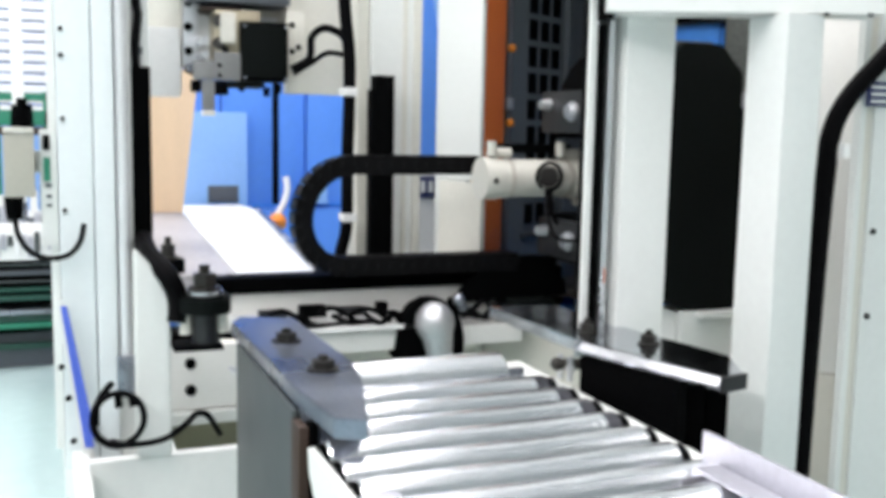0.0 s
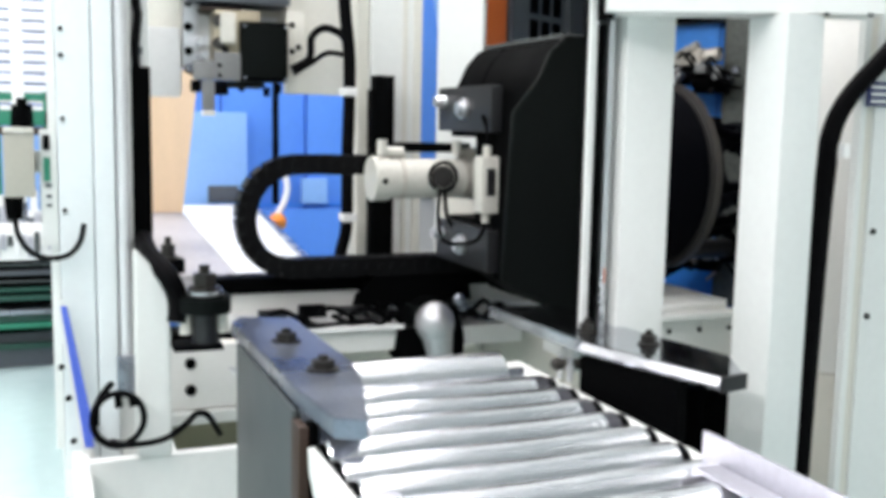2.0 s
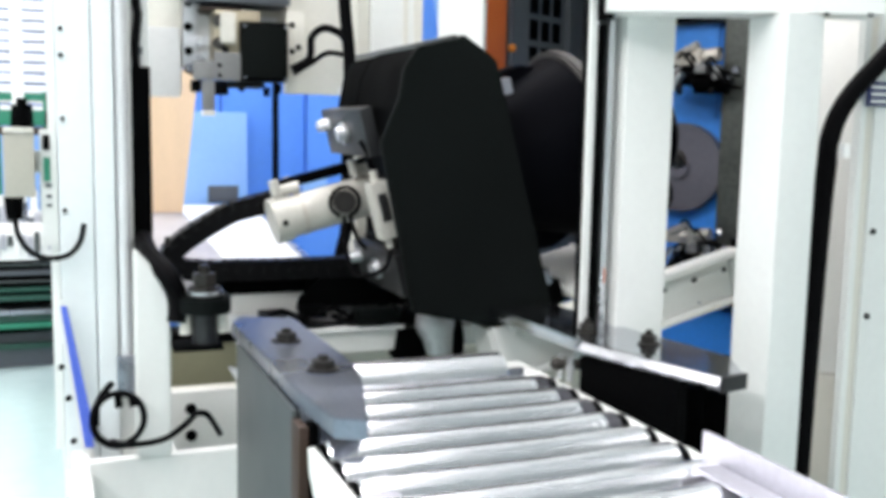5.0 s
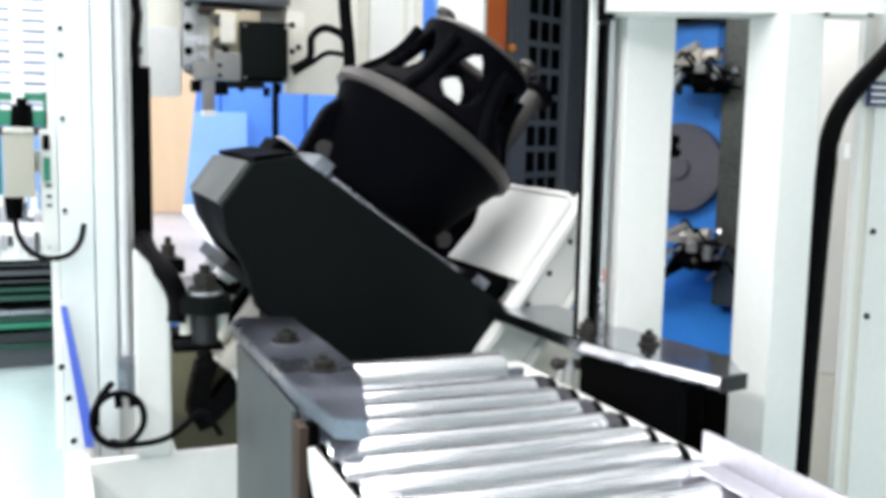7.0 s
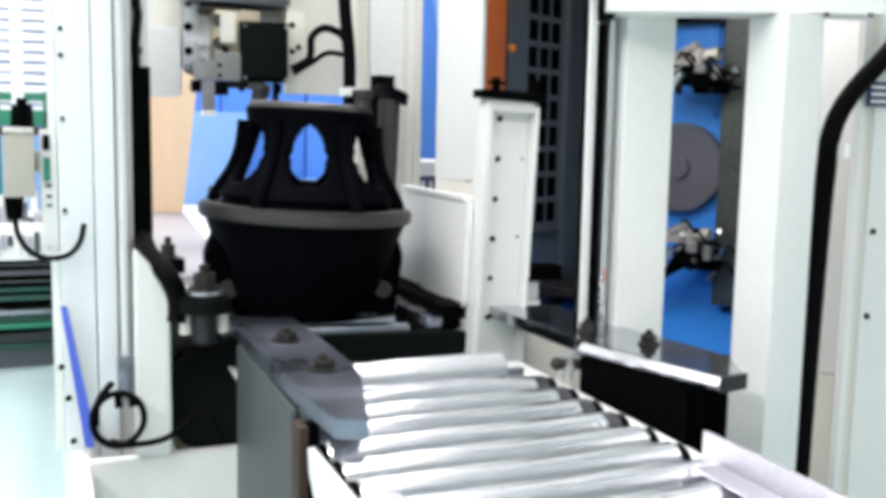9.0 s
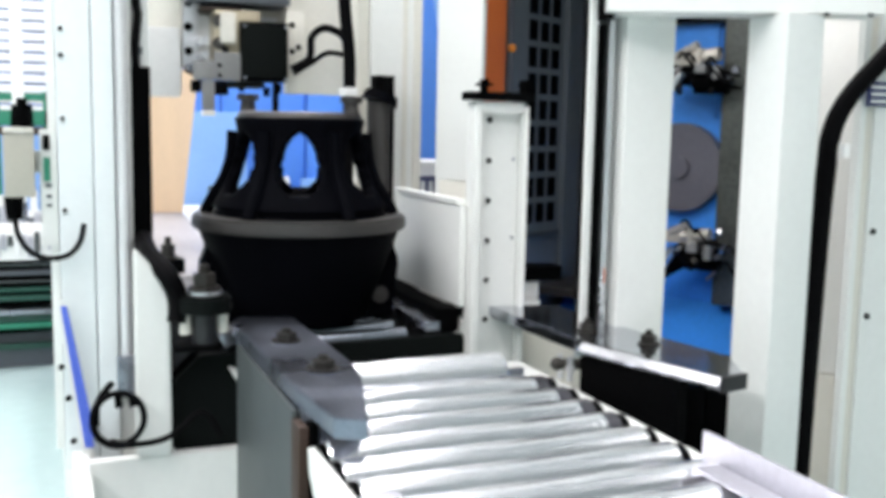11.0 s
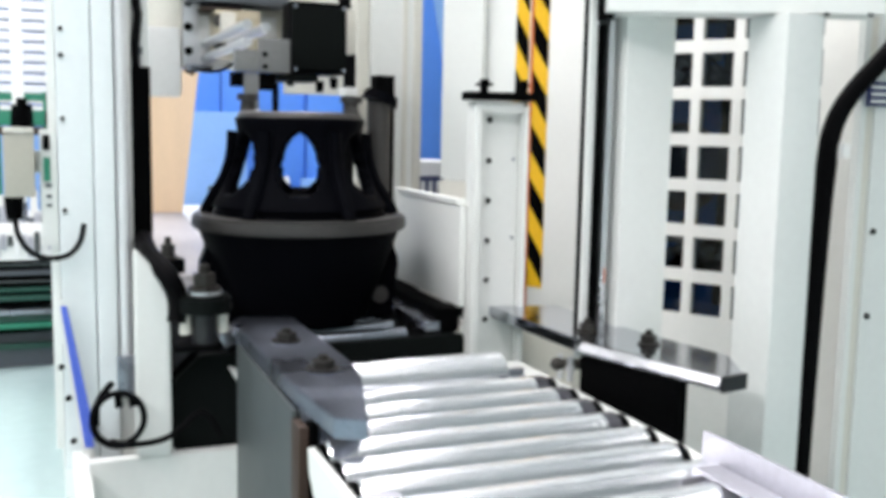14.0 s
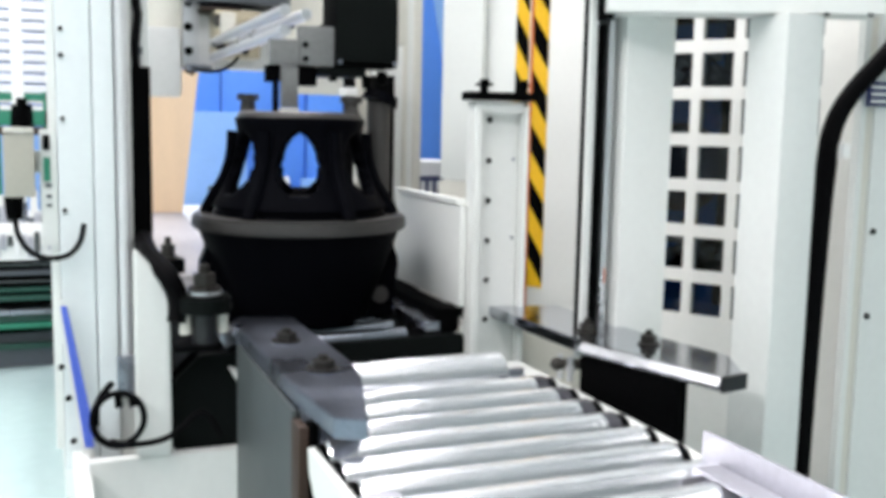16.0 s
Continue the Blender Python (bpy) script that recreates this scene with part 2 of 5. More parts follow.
# ---- roller conveyor ----
def roller_conveyor():
    t = thing("roller_conveyor", "zinc-plated roller conveyor on a white steel frame", "conveyor")
    shaft, first = None, None
    # added black sheet that supplies the shade seen between the rollers
    part("gap_shade_sheet", box(B(), 0.50, 1.16, 0.95, 2.46, 0.70, 0.72, 0.002), BLACK, t, "black sheet added under the rollers to darken the gaps")
    bm = B()
    rod(bm, (0.50, 0, 0), (1.108, 0, 0), 0.062, sides=36)
    rod(bm, (1.108, 0, 0), (1.116, 0, 0), 0.060, 0.052, sides=36)
    drum = part("transfer_drum", bm, ROLLER, t, "larger zinc-plated end drum")
    drum.matrix_basis = pose(0, 2.355, 0.890)
    part("drum_axle", rod(B(), (0.468, 0, 0), (1.18, 0, 0), 0.016, None, 12), STEEL, drum)
    for i in range(2, 12):
        y = 2.405 - 0.1115 * i - 0.008
        if first is None:
            bm = B()
            rod(bm, (0.50, 0, 0), (1.150, 0, 0), 0.0455, sides=32)
            rod(bm, (0.492, 0, 0), (0.50, 0, 0), 0.038, 0.0445, sides=32)
            rod(bm, (1.150, 0, 0), (1.158, 0, 0), 0.0445, 0.038, sides=32)
            first = part("roller", bm, ROLLER, t, "shiny zinc-plated steel roller")
            bm = B()
            rod(bm, (0.468, 0, 0), (1.18, 0, 0), 0.010, sides=10)
            shaft = part("axle", bm, STEEL, first)
            # dark band on the roller end: the bracket's reflection put into colour
            bm = B()
            rod(bm, (1.118, 0, 0), (1.151, 0, 0), 0.0459, sides=32)
            ring = part("reflection_band", bm, REFLECTM, first, "dark band standing in for a reflection on the roller end")
            ob = first
        else:
            ob = new("roller", first.data)
            ob.parent = t
            ob["label"] = "shiny zinc-plated steel roller"
            for piece in ((shaft, ring) if i < 6 else (shaft,)):
                ax = new(piece.name.split(".")[0], piece.data)
                ax.parent = ob
        ob.matrix_basis = pose(0, y, 0.8825, 37 * i)
    bm = B()
    box(bm, 1.175, 1.255, 0.95, 2.52, 0.76, 0.88, 0.004)
    part("side_rail", bm, WHITE, t, "white painted side channel")
    bm = B()
    prism(bm, [(0.95, 0.70), (1.50, 0.70), (1.66, 0.745), (1.78, 0.80), (1.85, 0.86), (1.865, 0.91), (0.95, 0.91)], 0.464, 0.480, "x")
    part("side_rail", bm, WHITE, t, "white painted side channel")
    for y in (1.05, 2.45):
        for x in (0.44, 1.17):
            if not (x < 0.5 and y > 2):
                bm = B()
                box(bm, x, x + 0.05, y, y + 0.05, 0.0, 0.72, 0.004)
                part("leg", bm, WHITE, t)
    for i in range(8):
        y = 1.8395 - 0.1115 * i
        bm = B()
        rod(bm, (0.481, y, 0.880), (0.493, y, 0.880), 0.043, sides=16)
        part("bearing", bm, BLACK, t, "black roller end bearing")
    for i in range(2, 12):
        y = 2.397 - 0.1115 * i
        bm = B()
        rod(bm, (1.157, y, 0.880), (1.175, y, 0.880), 0.042, sides=18)
        part("bearing", bm, RUBBER, t, "black roller end bearing")
    bm = B()
    prism(bm, [(1.145, 1.51), (1.153, 1.50), (1.153, 1.0), (1.145, 1.0)], 0.905, 0.985, "z")
    prism(bm, [(1.09, 1.46), (1.144, 1.46), (1.144, 1.0), (1.09, 1.0)], 0.93, 0.936, "z")
    part("end_guide", bm, GALV, t, "galvanised guide strip at the side")
    bm = B()
    prism(bm, [(0.475, 1.545), (0.50, 1.565), (0.545, 1.545), (0.545, 1.15), (0.475, 1.15)], 0.905, 0.925, "z")
    part("end_guide", bm, GALV, t, "galvanised guide strip at the side")


roller_conveyor()


def guide_plate_left():
    t = thing("guide_plate", "thick steel guide plate bolted beside the rollers", "guide plate", group="conveyor guide plates")
    poly = [(0.461, 2.72), (0.495, 2.79), (0.64, 2.735), (0.648, 2.19), (0.632, 2.05), (0.59, 1.89), (0.545, 1.72), (0.487, 1.755), (0.470, 2.0)]
    bm = prism(B(), poly, 0.960, 1.0)
    bmesh.ops.bevel(bm, geom=list(bm.edges), offset=0.003, segments=2, affect="EDGES")
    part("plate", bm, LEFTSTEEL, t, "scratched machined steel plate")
    bm = box(B(), 0.470, 0.52, 1.93, 2.70, 0.93, 0.960)
    part("spacer", bm, STEEL, t)
    for x, y in ((0.548, 2.425), (0.562, 2.115)):
        bolt(t, x, y, 1.003, 0.027, 0.022, mat=BOLTM)
        bm = B()
        rod(bm, (x, y, 1.0), (x, y, 1.003), 0.04, sides=24)
        part("washer", bm, STEEL, t)
    bm = box(B(), 0.457, 0.468, 1.965, 2.62, 0.30, 0.958, 0.002)
    part("side_panel", bm, GREYSTEEL, t, "grey painted sheet side panel")
    part("gusset", prism(B(), [(0.447, 0.880), (0.502, 0.868), (0.502, 0.776)], 2.625, 2.70, "y"), WHITE, t, "white triangular gusset")
    bm = box(B(), 0.452, 0.472, 1.885, 1.955, 0.0, 0.945, 0.003)
    part("post", bm, BROWNSTEEL, t, "brown primed steel upright")
    bm = box(B(), 0.476, 0.498, 1.90, 1.96, 0.0, 0.945, 0.003)
    part("post", bm, BLACK, t)


def guide_plate_right():
    t = thing("guide_plate", "long steel guide bar with flared end on a dark bracket", "guide plate", group="conveyor guide plates")
    poly = [(1.256, 2.75), (1.472, 2.71), (1.50, 2.30), (1.555, 1.965), (1.476, 1.808), (1.398, 1.79), (1.283, 2.21)]
    bm = prism(B(), poly, 0.966, 1.0)
    bmesh.ops.bevel(bm, geom=list(bm.edges), offset=0.003, segments=2, affect="EDGES")
    part("plate", bm, GUIDESTEEL, t, "machined steel plate with bright edge")
    bm = prism(B(), [(1.262, 2.20), (1.281, 2.21), (1.396, 1.79), (1.384, 1.784)], 0.981, 0.999)
    for v in bm.verts:
        if v.co.z > 0.99 and v.co.x - 1.262 < 0.2866 * (2.20 - v.co.y) + 0.009:
            v.co.x += 0.013
            v.co.y += 0.003
    part("edge_strip", bm, STRIPM, t, "bright milled wear strip")
    # added sheet: the dark look of the bar's end face as colour
    bm = prism(B(), [(1.397, 1.7885), (1.477, 1.8065), (1.479, 1.799), (1.399, 1.781)], 0.964, 1.001)
    part("end_cap", bm, BARGREY, t, "thin sheet added to darken the bar's end face")
    bm = prism(B(), [(1.276, 2.21), (1.366, 1.905), (1.40, 1.915), (1.32, 2.22)], 0.80, 0.964)
    part("bracket", bm, BLACK, t, "black bracket under the bar")
    for dy in (0.0, 0.035):
        bm = B()
        rod(bm, (1.262 - 0.3 * dy, 2.238 + dy, 0.89), (1.262 - 0.3 * dy, 2.238 + dy, 0.955), 0.008, sides=12)
        rod(bm, (1.262 - 0.3 * dy, 2.238 + dy, 0.915), (1.262 - 0.3 * dy, 2.238 + dy, 0.93), 0.013, sides=6)
        part("adjuster", bm, ALU, t, "bright adjusting screw")
    bm = prism(B(), [(1.278, 2.20), (1.362, 1.915), (1.39, 1.92), (1.315, 2.21)], 0.0, 0.798)
    part("support", bm, BLACK, t)
    for x, y in ((1.352, 2.312), (1.43, 2.13)):
        bolt(t, x, y, 1.0, 0.021, 0.026, mat=BOLTM)
    bm = B()
    rod(bm, (1.245, 2.27, 0.93), (1.30, 2.25, 0.93), 0.014)
    ball(bm, (1.24, 2.27, 0.93), 0.018)
    part("set_screw", bm, BOLTM, t, "steel set screw")


guide_plate_left()
guide_plate_right()


# ---- turnover unit: a tilting table that slides sideways and lays the part down ----
PIVOT = (1.37, 0.0, 0.753)


def turnover_unit():
    t = thing("turnover_unit", "black tilting turnover table with white upright arm", "turnover machine")
    # body in its own space: x across, y along the conveyor, z up from the pivot
    poly = [(-1.082, -0.09), (-1.082, 0.062), (-0.99, 0.15), (-0.20, 0.165), (-0.186, 0.15), (-0.186, -0.02), (-0.32, -0.29), (-0.84, -0.265), (-0.95, -0.18), (-1.03, -0.145)]
    bm = prism(B(), poly, 2.75, 2.775, "y")
    bmesh.ops.bevel(bm, geom=list(bm.edges), offset=0.004, segments=2, affect="EDGES")
    part("cheek_plate", bm, PLATEBLACK, t, "flat dark octagonal cheek plate")
    inner = [(-1.075, -0.088), (-1.075, 0.06), (-0.985, 0.146), (-0.20, 0.16), (-0.19, 0.146), (-0.19, -0.02), (-0.29, -0.195), (-0.90, -0.195), (-1.02, -0.14)]
    bm = prism(B(), inner, 2.775, 3.20, "y")
    bmesh.ops.bevel(bm, geom=[e for e in bm.edges], offset=0.006, segments=2, affect="EDGES")
    part("body", bm, BLACK, t, "black box-shaped tilting body")
    bm = prism(B(), [(-1.075, -0.088), (-1.075, 0.06), (-0.985, 0.146), (-0.20, 0.16), (-0.19, 0.146), (-0.19, -0.03), (-0.76, -0.03), (-0.76, -0.195), (-0.90, -0.195), (-1.02, -0.14)], 3.20, 3.43, "y")
    bmesh.ops.bevel(bm, geom=[e for e in bm.edges], offset=0.005, segments=2, affect="EDGES")
    part("rear_body", bm, BLACK, t, "black recessed rear housing")
    part("rear_block", box(B(), -0.47, -0.29, 3.205, 3.43, -0.195, -0.032, 0.005), BLACK, t)
    bm = prism(B(), [(-1.079, -0.085), (-1.092, -0.085), (-1.092, 0.058), (-1.079, 0.058)], 2.80, 3.40, "y")
    part("side_cover", bm, COVERGREY, t, "dark grey end cover")
    bm = prism(B(), [(-1.075, 0.068), (-0.995, 0.145), (-1.005, 0.155), (-1.085, 0.078)], 2.79, 3.41, "y")
    part("side_cover", bm, BLACK, t, "black bevelled cover")
    # table rollers and guide strips
    for i in range(5):
        bm = B()
        rod(bm, (-0.86, 2.83 + 0.13 * i, 0.15), (-0.36, 2.83 + 0.13 * i, 0.15), 0.028, sides=18)
        part("roller", bm, STEEL, t)
    for x in (-0.93, -0.31):
        bm = box(B(), x, x + 0.05, 2.79, 3.40, 0.15, 0.20, 0.003)
        part("guide_strip", bm, STEEL, t, "steel guide strip on the table")
    # upright arm
    bm = box(B(), -0.193, -0.172, 2.70, 2.745, 0.0, 0.872, 0.003)
    part("arm_flange", bm, WHITE, t, "white painted upright flange")
    bm = box(B(), -0.193, -0.016, 2.747, 2.765, -0.05, 0.872, 0.003)
    part("arm_web", bm, WHITE, t, "white web plate with bolt holes")
    bm = box(B(), -0.030, -0.017, 2.70, 2.745, -0.02, 0.86, 0.003)
    part("arm_lip", bm, WHITE, t)
    bm = box(B(), -0.170, -0.032, 2.705, 2.745, 0.84, 0.872, 0.003)
    part("arm_lip", bm, WHITE, t)
    bm = box(B(), -0.216, -0.004, 2.685, 2.76, 0.875, 0.900, 0.004)
    part("arm_cap", bm, BLACK, t, "black cap plate on the upright")
    for x, r in ((-0.16, 0.026), (-0.03, 0.018)):
        bm = B()
        rod(bm, (x, 2.72, 0.900), (x, 2.72, 0.938), 0.013)
        rod(bm, (x, 2.72, 0.918), (x, 2.72, 0.926), r)
        part("cap_screw", bm, BLACK, t)
    for i in range(6):
        bm = B()
        rod(bm, (-0.128, 2.745, 0.818 - 0.122 * i), (-0.128, 2.741, 0.818 - 0.122 * i), 0.0085, sides=12)
        part("screw", bm, BLACK, t, "small dark socket screw")
    for i in range(3):
        bm = B()
        rod(bm, (-0.045, 2.745, 0.70 - 0.24 * i), (-0.045, 2.742, 0.70 - 0.24 * i), 0.005, sides=10)
        part("screw", bm, STEEL, t)
    bm = prism(B(), [(-0.186, -0.06), (-0.06, -0.06), (-0.06, 0.03), (-0.186, 0.03)], 2.77, 2.90, "y")
    part("arm_foot", bm, WHITE, t, "white foot joining arm and table")
    # backrest plate behind the part, fixed to the upright
    back = part("backrest", box(B(), -0.215, -0.195, 2.748, 3.34, 0.25, 0.56, 0.004), WHITE, t, "white backrest plate")
    part("rim", box(B(), -0.222, -0.190, 2.766, 3.34, 0.562, 0.578, 0.003), WHITE, back)
    part("rest_rail", box(B(), -0.262, -0.19, 2.80, 3.40, 0.161, 0.235, 0.006), BLACK, t, "black rest rail")
    corner = part("corner_block", box(B(), -0.985, -0.90, 3.18, 3.40, 0.147, 0.21, 0.006), BLACK, t)
    part("pad", box(B(), -0.975, -0.915, 3.19, 3.30, 0.211, 0.222, 0.003), IVORY, corner, "cream pad")
    # clamp bars and drive cylinder on the back end
    for x0, x1 in ((-0.935, -0.78), (-0.455, -0.31)):
        bm = box(B(), x0, x1, 2.98, 3.45, -0.238, -0.197, 0.004)
        bar = part("clamp_bar", bm, BARGREY, t, "dark grey clamp bar")
        bm = B()
        rod(bm, ((x0 + x1) / 2, 3.20, -0.238), ((x0 + x1) / 2, 3.20, -0.252), 0.036, sides=20)
        rod(bm, ((x0 + x1) / 2, 3.20, -0.252), ((x0 + x1) / 2, 3.20, -0.268), 0.024, sides=18)
        part("screw", bm, ALU, bar, "bright clamp screw")
        bm = B()
        rod(bm, (x0 + 0.05, 3.39, -0.238), (x0 + 0.05, 3.39, -0.278), 0.024, 0.018, sides=16)
        part("stud", bm, ALU, bar, "bright locating stud")
    bm = box(B(), -0.715, -0.495, 3.32, 3.46, -0.09, -0.034, 0.008)
    part("cylinder_flange", bm, IVORY, t, "ivory cylinder mounting flange")
    bm = B()
    rod(bm, (-0.605, 3.40, -0.09), (-0.605, 3.40, -0.50), 0.072, sides=28)
    cyl = part("cylinder", bm, IVORY, t, "ivory pneumatic cylinder barrel")
    for lo, hi in ((-0.455, -0.515), (-0.091, -0.135)):
        bm = B()
        rod(bm, (-0.605, 3.40, lo), (-0.605, 3.40, hi), 0.080, sides=28)
        part("end_cap", bm, IVORY, cyl, "ivory ringed end cap")
    bm = B()
    rod(bm, (-0.615, 3.345, -0.265), (-0.615, 3.32, -0.265), 0.040, sides=22)
    part("port", bm, GREYIRON, cyl, "round cover on the barrel")
    bm = B()
    tube(bm, [(-0.615 + 0.052 * math.cos(a), 3.322, -0.265 + 0.052 * math.sin(a)) for a in [i * math.pi / 5 for i in range(10)]], 0.007)
    tube(bm, [(-0.57, 3.32, -0.26), (-0.46, 3.30, -0.25), (-0.40, 3.30, -0.17), (-0.47, 3.31, -0.06)], 0.008)
    part("air_hose", bm, RUBBER, cyl, "looped black air hose")
    for lz in (-0.48, -0.19):
        bm = B()
        rod(bm, (-0.69, 3.38, lz), (-0.745, 3.38, lz), 0.018, sides=14)
        rod(bm, (-0.70, 3.40, lz + 0.01), (-0.70, 3.40, lz + 0.085), 0.020, sides=14)
        part("fitting", bm, IVORY, cyl, "ivory air fitting")
    for lz, ly in ((-0.485, 3.335), (-0.115, 3.335)):
        bm = B()
        rod(bm, (-0.60, ly, lz), (-0.60, ly - 0.018, lz), 0.011, sides=10)
        part("screw", bm, BOLTM, cyl, "dark cap screw")
    for lz in (-0.40, -0.155):
        bm = B()
        rod(bm, (-0.605, 3.40, lz), (-0.605, 3.40, lz - 0.014), 0.0755, sides=28)
        part("band", bm, CLAMPM, cyl, "worn metal band")
    bm = B()
    box(bm, -0.70, -0.51, 2.985, 3.05, -0.262, -0.199, 0.008)
    rod(bm, (-0.70, 3.015, -0.232), (-0.735, 3.015, -0.232), 0.014, sides=12)
    rod(bm, (-0.51, 3.015, -0.232), (-0.478, 3.015, -0.232), 0.014, sides=12)
    body = part("valve_body", bm, IVORY, t, "ivory valve body")
    part("port", box(B(), -0.66, -0.57, 2.981, 2.984, -0.245, -0.215, 0.001), BARGREY, body, "dark slot")
    bm = B()
    tube(bm, [(-0.735, 3.015, -0.232), (-0.79, 3.01, -0.236), (-0.835, 3.02, -0.25)], 0.007)
    tube(bm, [(-0.478, 3.015, -0.232), (-0.42, 2.99, -0.28), (-0.41, 3.08, -0.35), (-0.48, 3.2, -0.33), (-0.57, 3.30, -0.285)], 0.007)
    part("air_line", bm, RUBBER, body, "thin black air line")
    bm = box(B(), -0.735, -0.70, 3.42, 3.47, -0.46, -0.12, 0.004)
    part("valve_bar", bm, BLACK, cyl, "black valve bar")
    return t


turnover = turnover_unit()


def casting():
    """The machined casting held on the table, in the unit's own space."""
    t = thing("machined_casting", "dark ribbed cast-iron housing clamped on the table", "casting")
    cx, cy = -0.632, 3.07
    bm = B()
    rod(bm, (cx, cy, 0.19), (cx, cy, 0.47), 0.21, 0.315, sides=40)
    part("tapered_base", bm, DARKIRON, t, "black tapered base")
    bm = B()
    rod(bm, (cx, cy, 0.472), (cx, cy, 0.515), 0.335, sides=44)
    bmesh.ops.bevel(bm, geom=[e for e in bm.edges if len(e.link_faces) == 2 and e.calc_face_angle(0) > 1], offset=0.008, segments=2, affect="EDGES")
    part("flange", bm, GREYIRON, t, "dull grey machined flange")
    bm = B()
    rod(bm, (cx, cy, 0.515), (cx, cy, 0.56), 0.27, 0.24, sides=40)
    part("step", bm, DARKIRON, t)
    # open cast cage with arched windows
    levels = []
    for k in range(33):
        u = k / 32
        levels.append((0.54 + 0.27 * u, 0.190 + 0.085 * (1 - u) ** 2.2 + 0.012 * max(0, u - 0.8) * 5))
    segs = 144
    bm = B()
    rings = [[bm.verts.new((cx + r * math.cos(2 * math.pi * k / segs - 1.81), cy + r * math.sin(2 * math.pi * k / segs - 1.81), z)) for k in range(segs)] for z, r in levels]
    for i in range(len(levels) - 1):
        for k in range(segs):
            side = ((k + 0.5 + 12) % 24 - 12) / 7.6
            high = (levels[i][0] - 0.668) / 0.092
            if side * side + high * high < 1:
                continue
            bm.faces.new((rings[i][k], rings[i][(k + 1) % segs], rings[i + 1][(k + 1) % segs], rings[i + 1][k]))
    cage = part("cage", bm, DARKIRON, t, "dark cast cage with arched windows")
    thick = cage.modifiers.new("wall", "SOLIDIFY")
    thick.thickness, thick.offset = 0.034, -1
    for i in range(6):
        a = 2 * math.pi * (i + 0.5) / 6 - 1.81
        bm = B()
        tube(bm, [(cx + r * math.cos(a), cy + r * math.sin(a), z) for r, z in ((0.295, 0.515), (0.268, 0.565), (0.235, 0.62), (0.212, 0.69), (0.205, 0.77))], 0.020, 10, 4)
        part("rib", bm, DARKIRON, t, "dark cast rib")
    bm = B()
    tube(bm, [(cx + 0.175 * math.cos(k * math.pi / 12), cy + 0.175 * math.sin(k * math.pi / 12), 0.812) for k in range(25)], 0.020, 10, 3)
    part("top_ring", bm, GREYIRON, t, "grey machined top rim")
    for k, (dx, dy, h) in enumerate(((-0.15, 0.07, 0.865), (0.14, -0.09, 0.862))):
        bm = B()
        rod(bm, (cx + dx, cy + dy, 0.80), (cx + dx, cy + dy, h), 0.028, 0.022, sides=14)
        rod(bm, (cx + dx, cy + dy, h), (cx + dx, cy + dy, h + 0.02), 0.034, sides=14)
        part("stud", bm, GREYIRON, t, "grey threaded stud")
    # side pillar and outlet flange
    bm = B()
    rod(bm, (-0.347, 3.15, 0.50), (-0.347, 3.15, 0.87), 0.036, sides=18)
    part("pillar", bm, GREYIRON, t, "grey clamp pillar")
    bm = B()
    rod(bm, (-0.347, 3.15, 0.87), (-0.337, 3.15, 0.90), 0.062, 0.055, sides=18)
    part("pillar_head", bm, DARKIRON, t)
    for x, side in ((-0.927, 1), (-0.327, -1)):
        bm = prism(B(), [(x, 0.17), (x + 0.10 * side, 0.17), (x + 0.14 * side, 0.40), (x + 0.20 * side, 0.455), (x + 0.02 * side, 0.46), (x - 0.02 * side, 0.36)], 3.04, 3.12, "y")
        bmesh.ops.bevel(bm, geom=list(bm.edges), offset=0.008, segments=2, affect="EDGES")
        clamp = part("clamp", bm, DARKIRON, t, "dark swing clamp gripping the flange")
        bm = B()
        rod(bm, (x + 0.05 * side, 3.04, 0.25), (x + 0.05 * side, 3.02, 0.25), 0.028, sides=18)
        part("clamp_pin", bm, GREYIRON, clamp, "grey clamp pin")
    return t


work = casting()


def carriage():
    """The slide under the turnover, which moves along the cross rail."""
    t = thing("slide_carriage", "black curved slide carriage on the cross rail", "carriage")
    poly = [(0.85, 0.86), (0.86, 0.90), (0.93, 0.98), (1.03, 1.03), (1.20, 1.035), (1.32, 0.93), (1.33, 0.87), (1.18, 0.86), (1.17, 0.80), (1.05, 0.80), (1.02, 0.86)]
    bm = prism(B(), poly, 3.56, 3.60, "y")
    part("bracket", bm, BLACK, t, "black curved bracket plate")
    bm = box(B(), 0.90, 1.30, 3.60, 3.69, 0.93, 1.02, 0.006)
    part("slide_block", bm, BLACK, t)
    bm = box(B(), 1.05, 1.22, 3.46, 3.56, 0.81, 0.87, 0.006)
    part("slide_arm", bm, PLATEBLACK, t)
    return t


slide = carriage()

LINKS = 38


def cable_chain():
    t = thing("cable_chain", "black plastic cable drag chain", "cable chain")
    links = []
    bm = B()
    box(bm, -0.025, 0.025, -0.045, -0.037, -0.036, 0.036, 0.005)
    box(bm, -0.025, 0.025, 0.037, 0.045, -0.036, 0.036, 0.005)
    box(bm, -0.018, 0.018, -0.037, 0.037, 0.026, 0.034, 0.002)
    box(bm, -0.018, 0.018, -0.037, 0.037, -0.034, -0.026, 0.002)
    rod(bm, (-0.022, -0.049, 0), (-0.022, -0.045, 0), 0.014, sides=10)
    rod(bm, (-0.03, 0, 0.0), (0.03, 0, 0.0), 0.022, sides=8)
    first = part("chain_link", bm, CHAINM, t)
    links.append(first)
    for i in range(LINKS - 1):
        ob = new("chain_link", first.data)
        ob.parent = t
        links.append(ob)
    return links


chain = cable_chain()


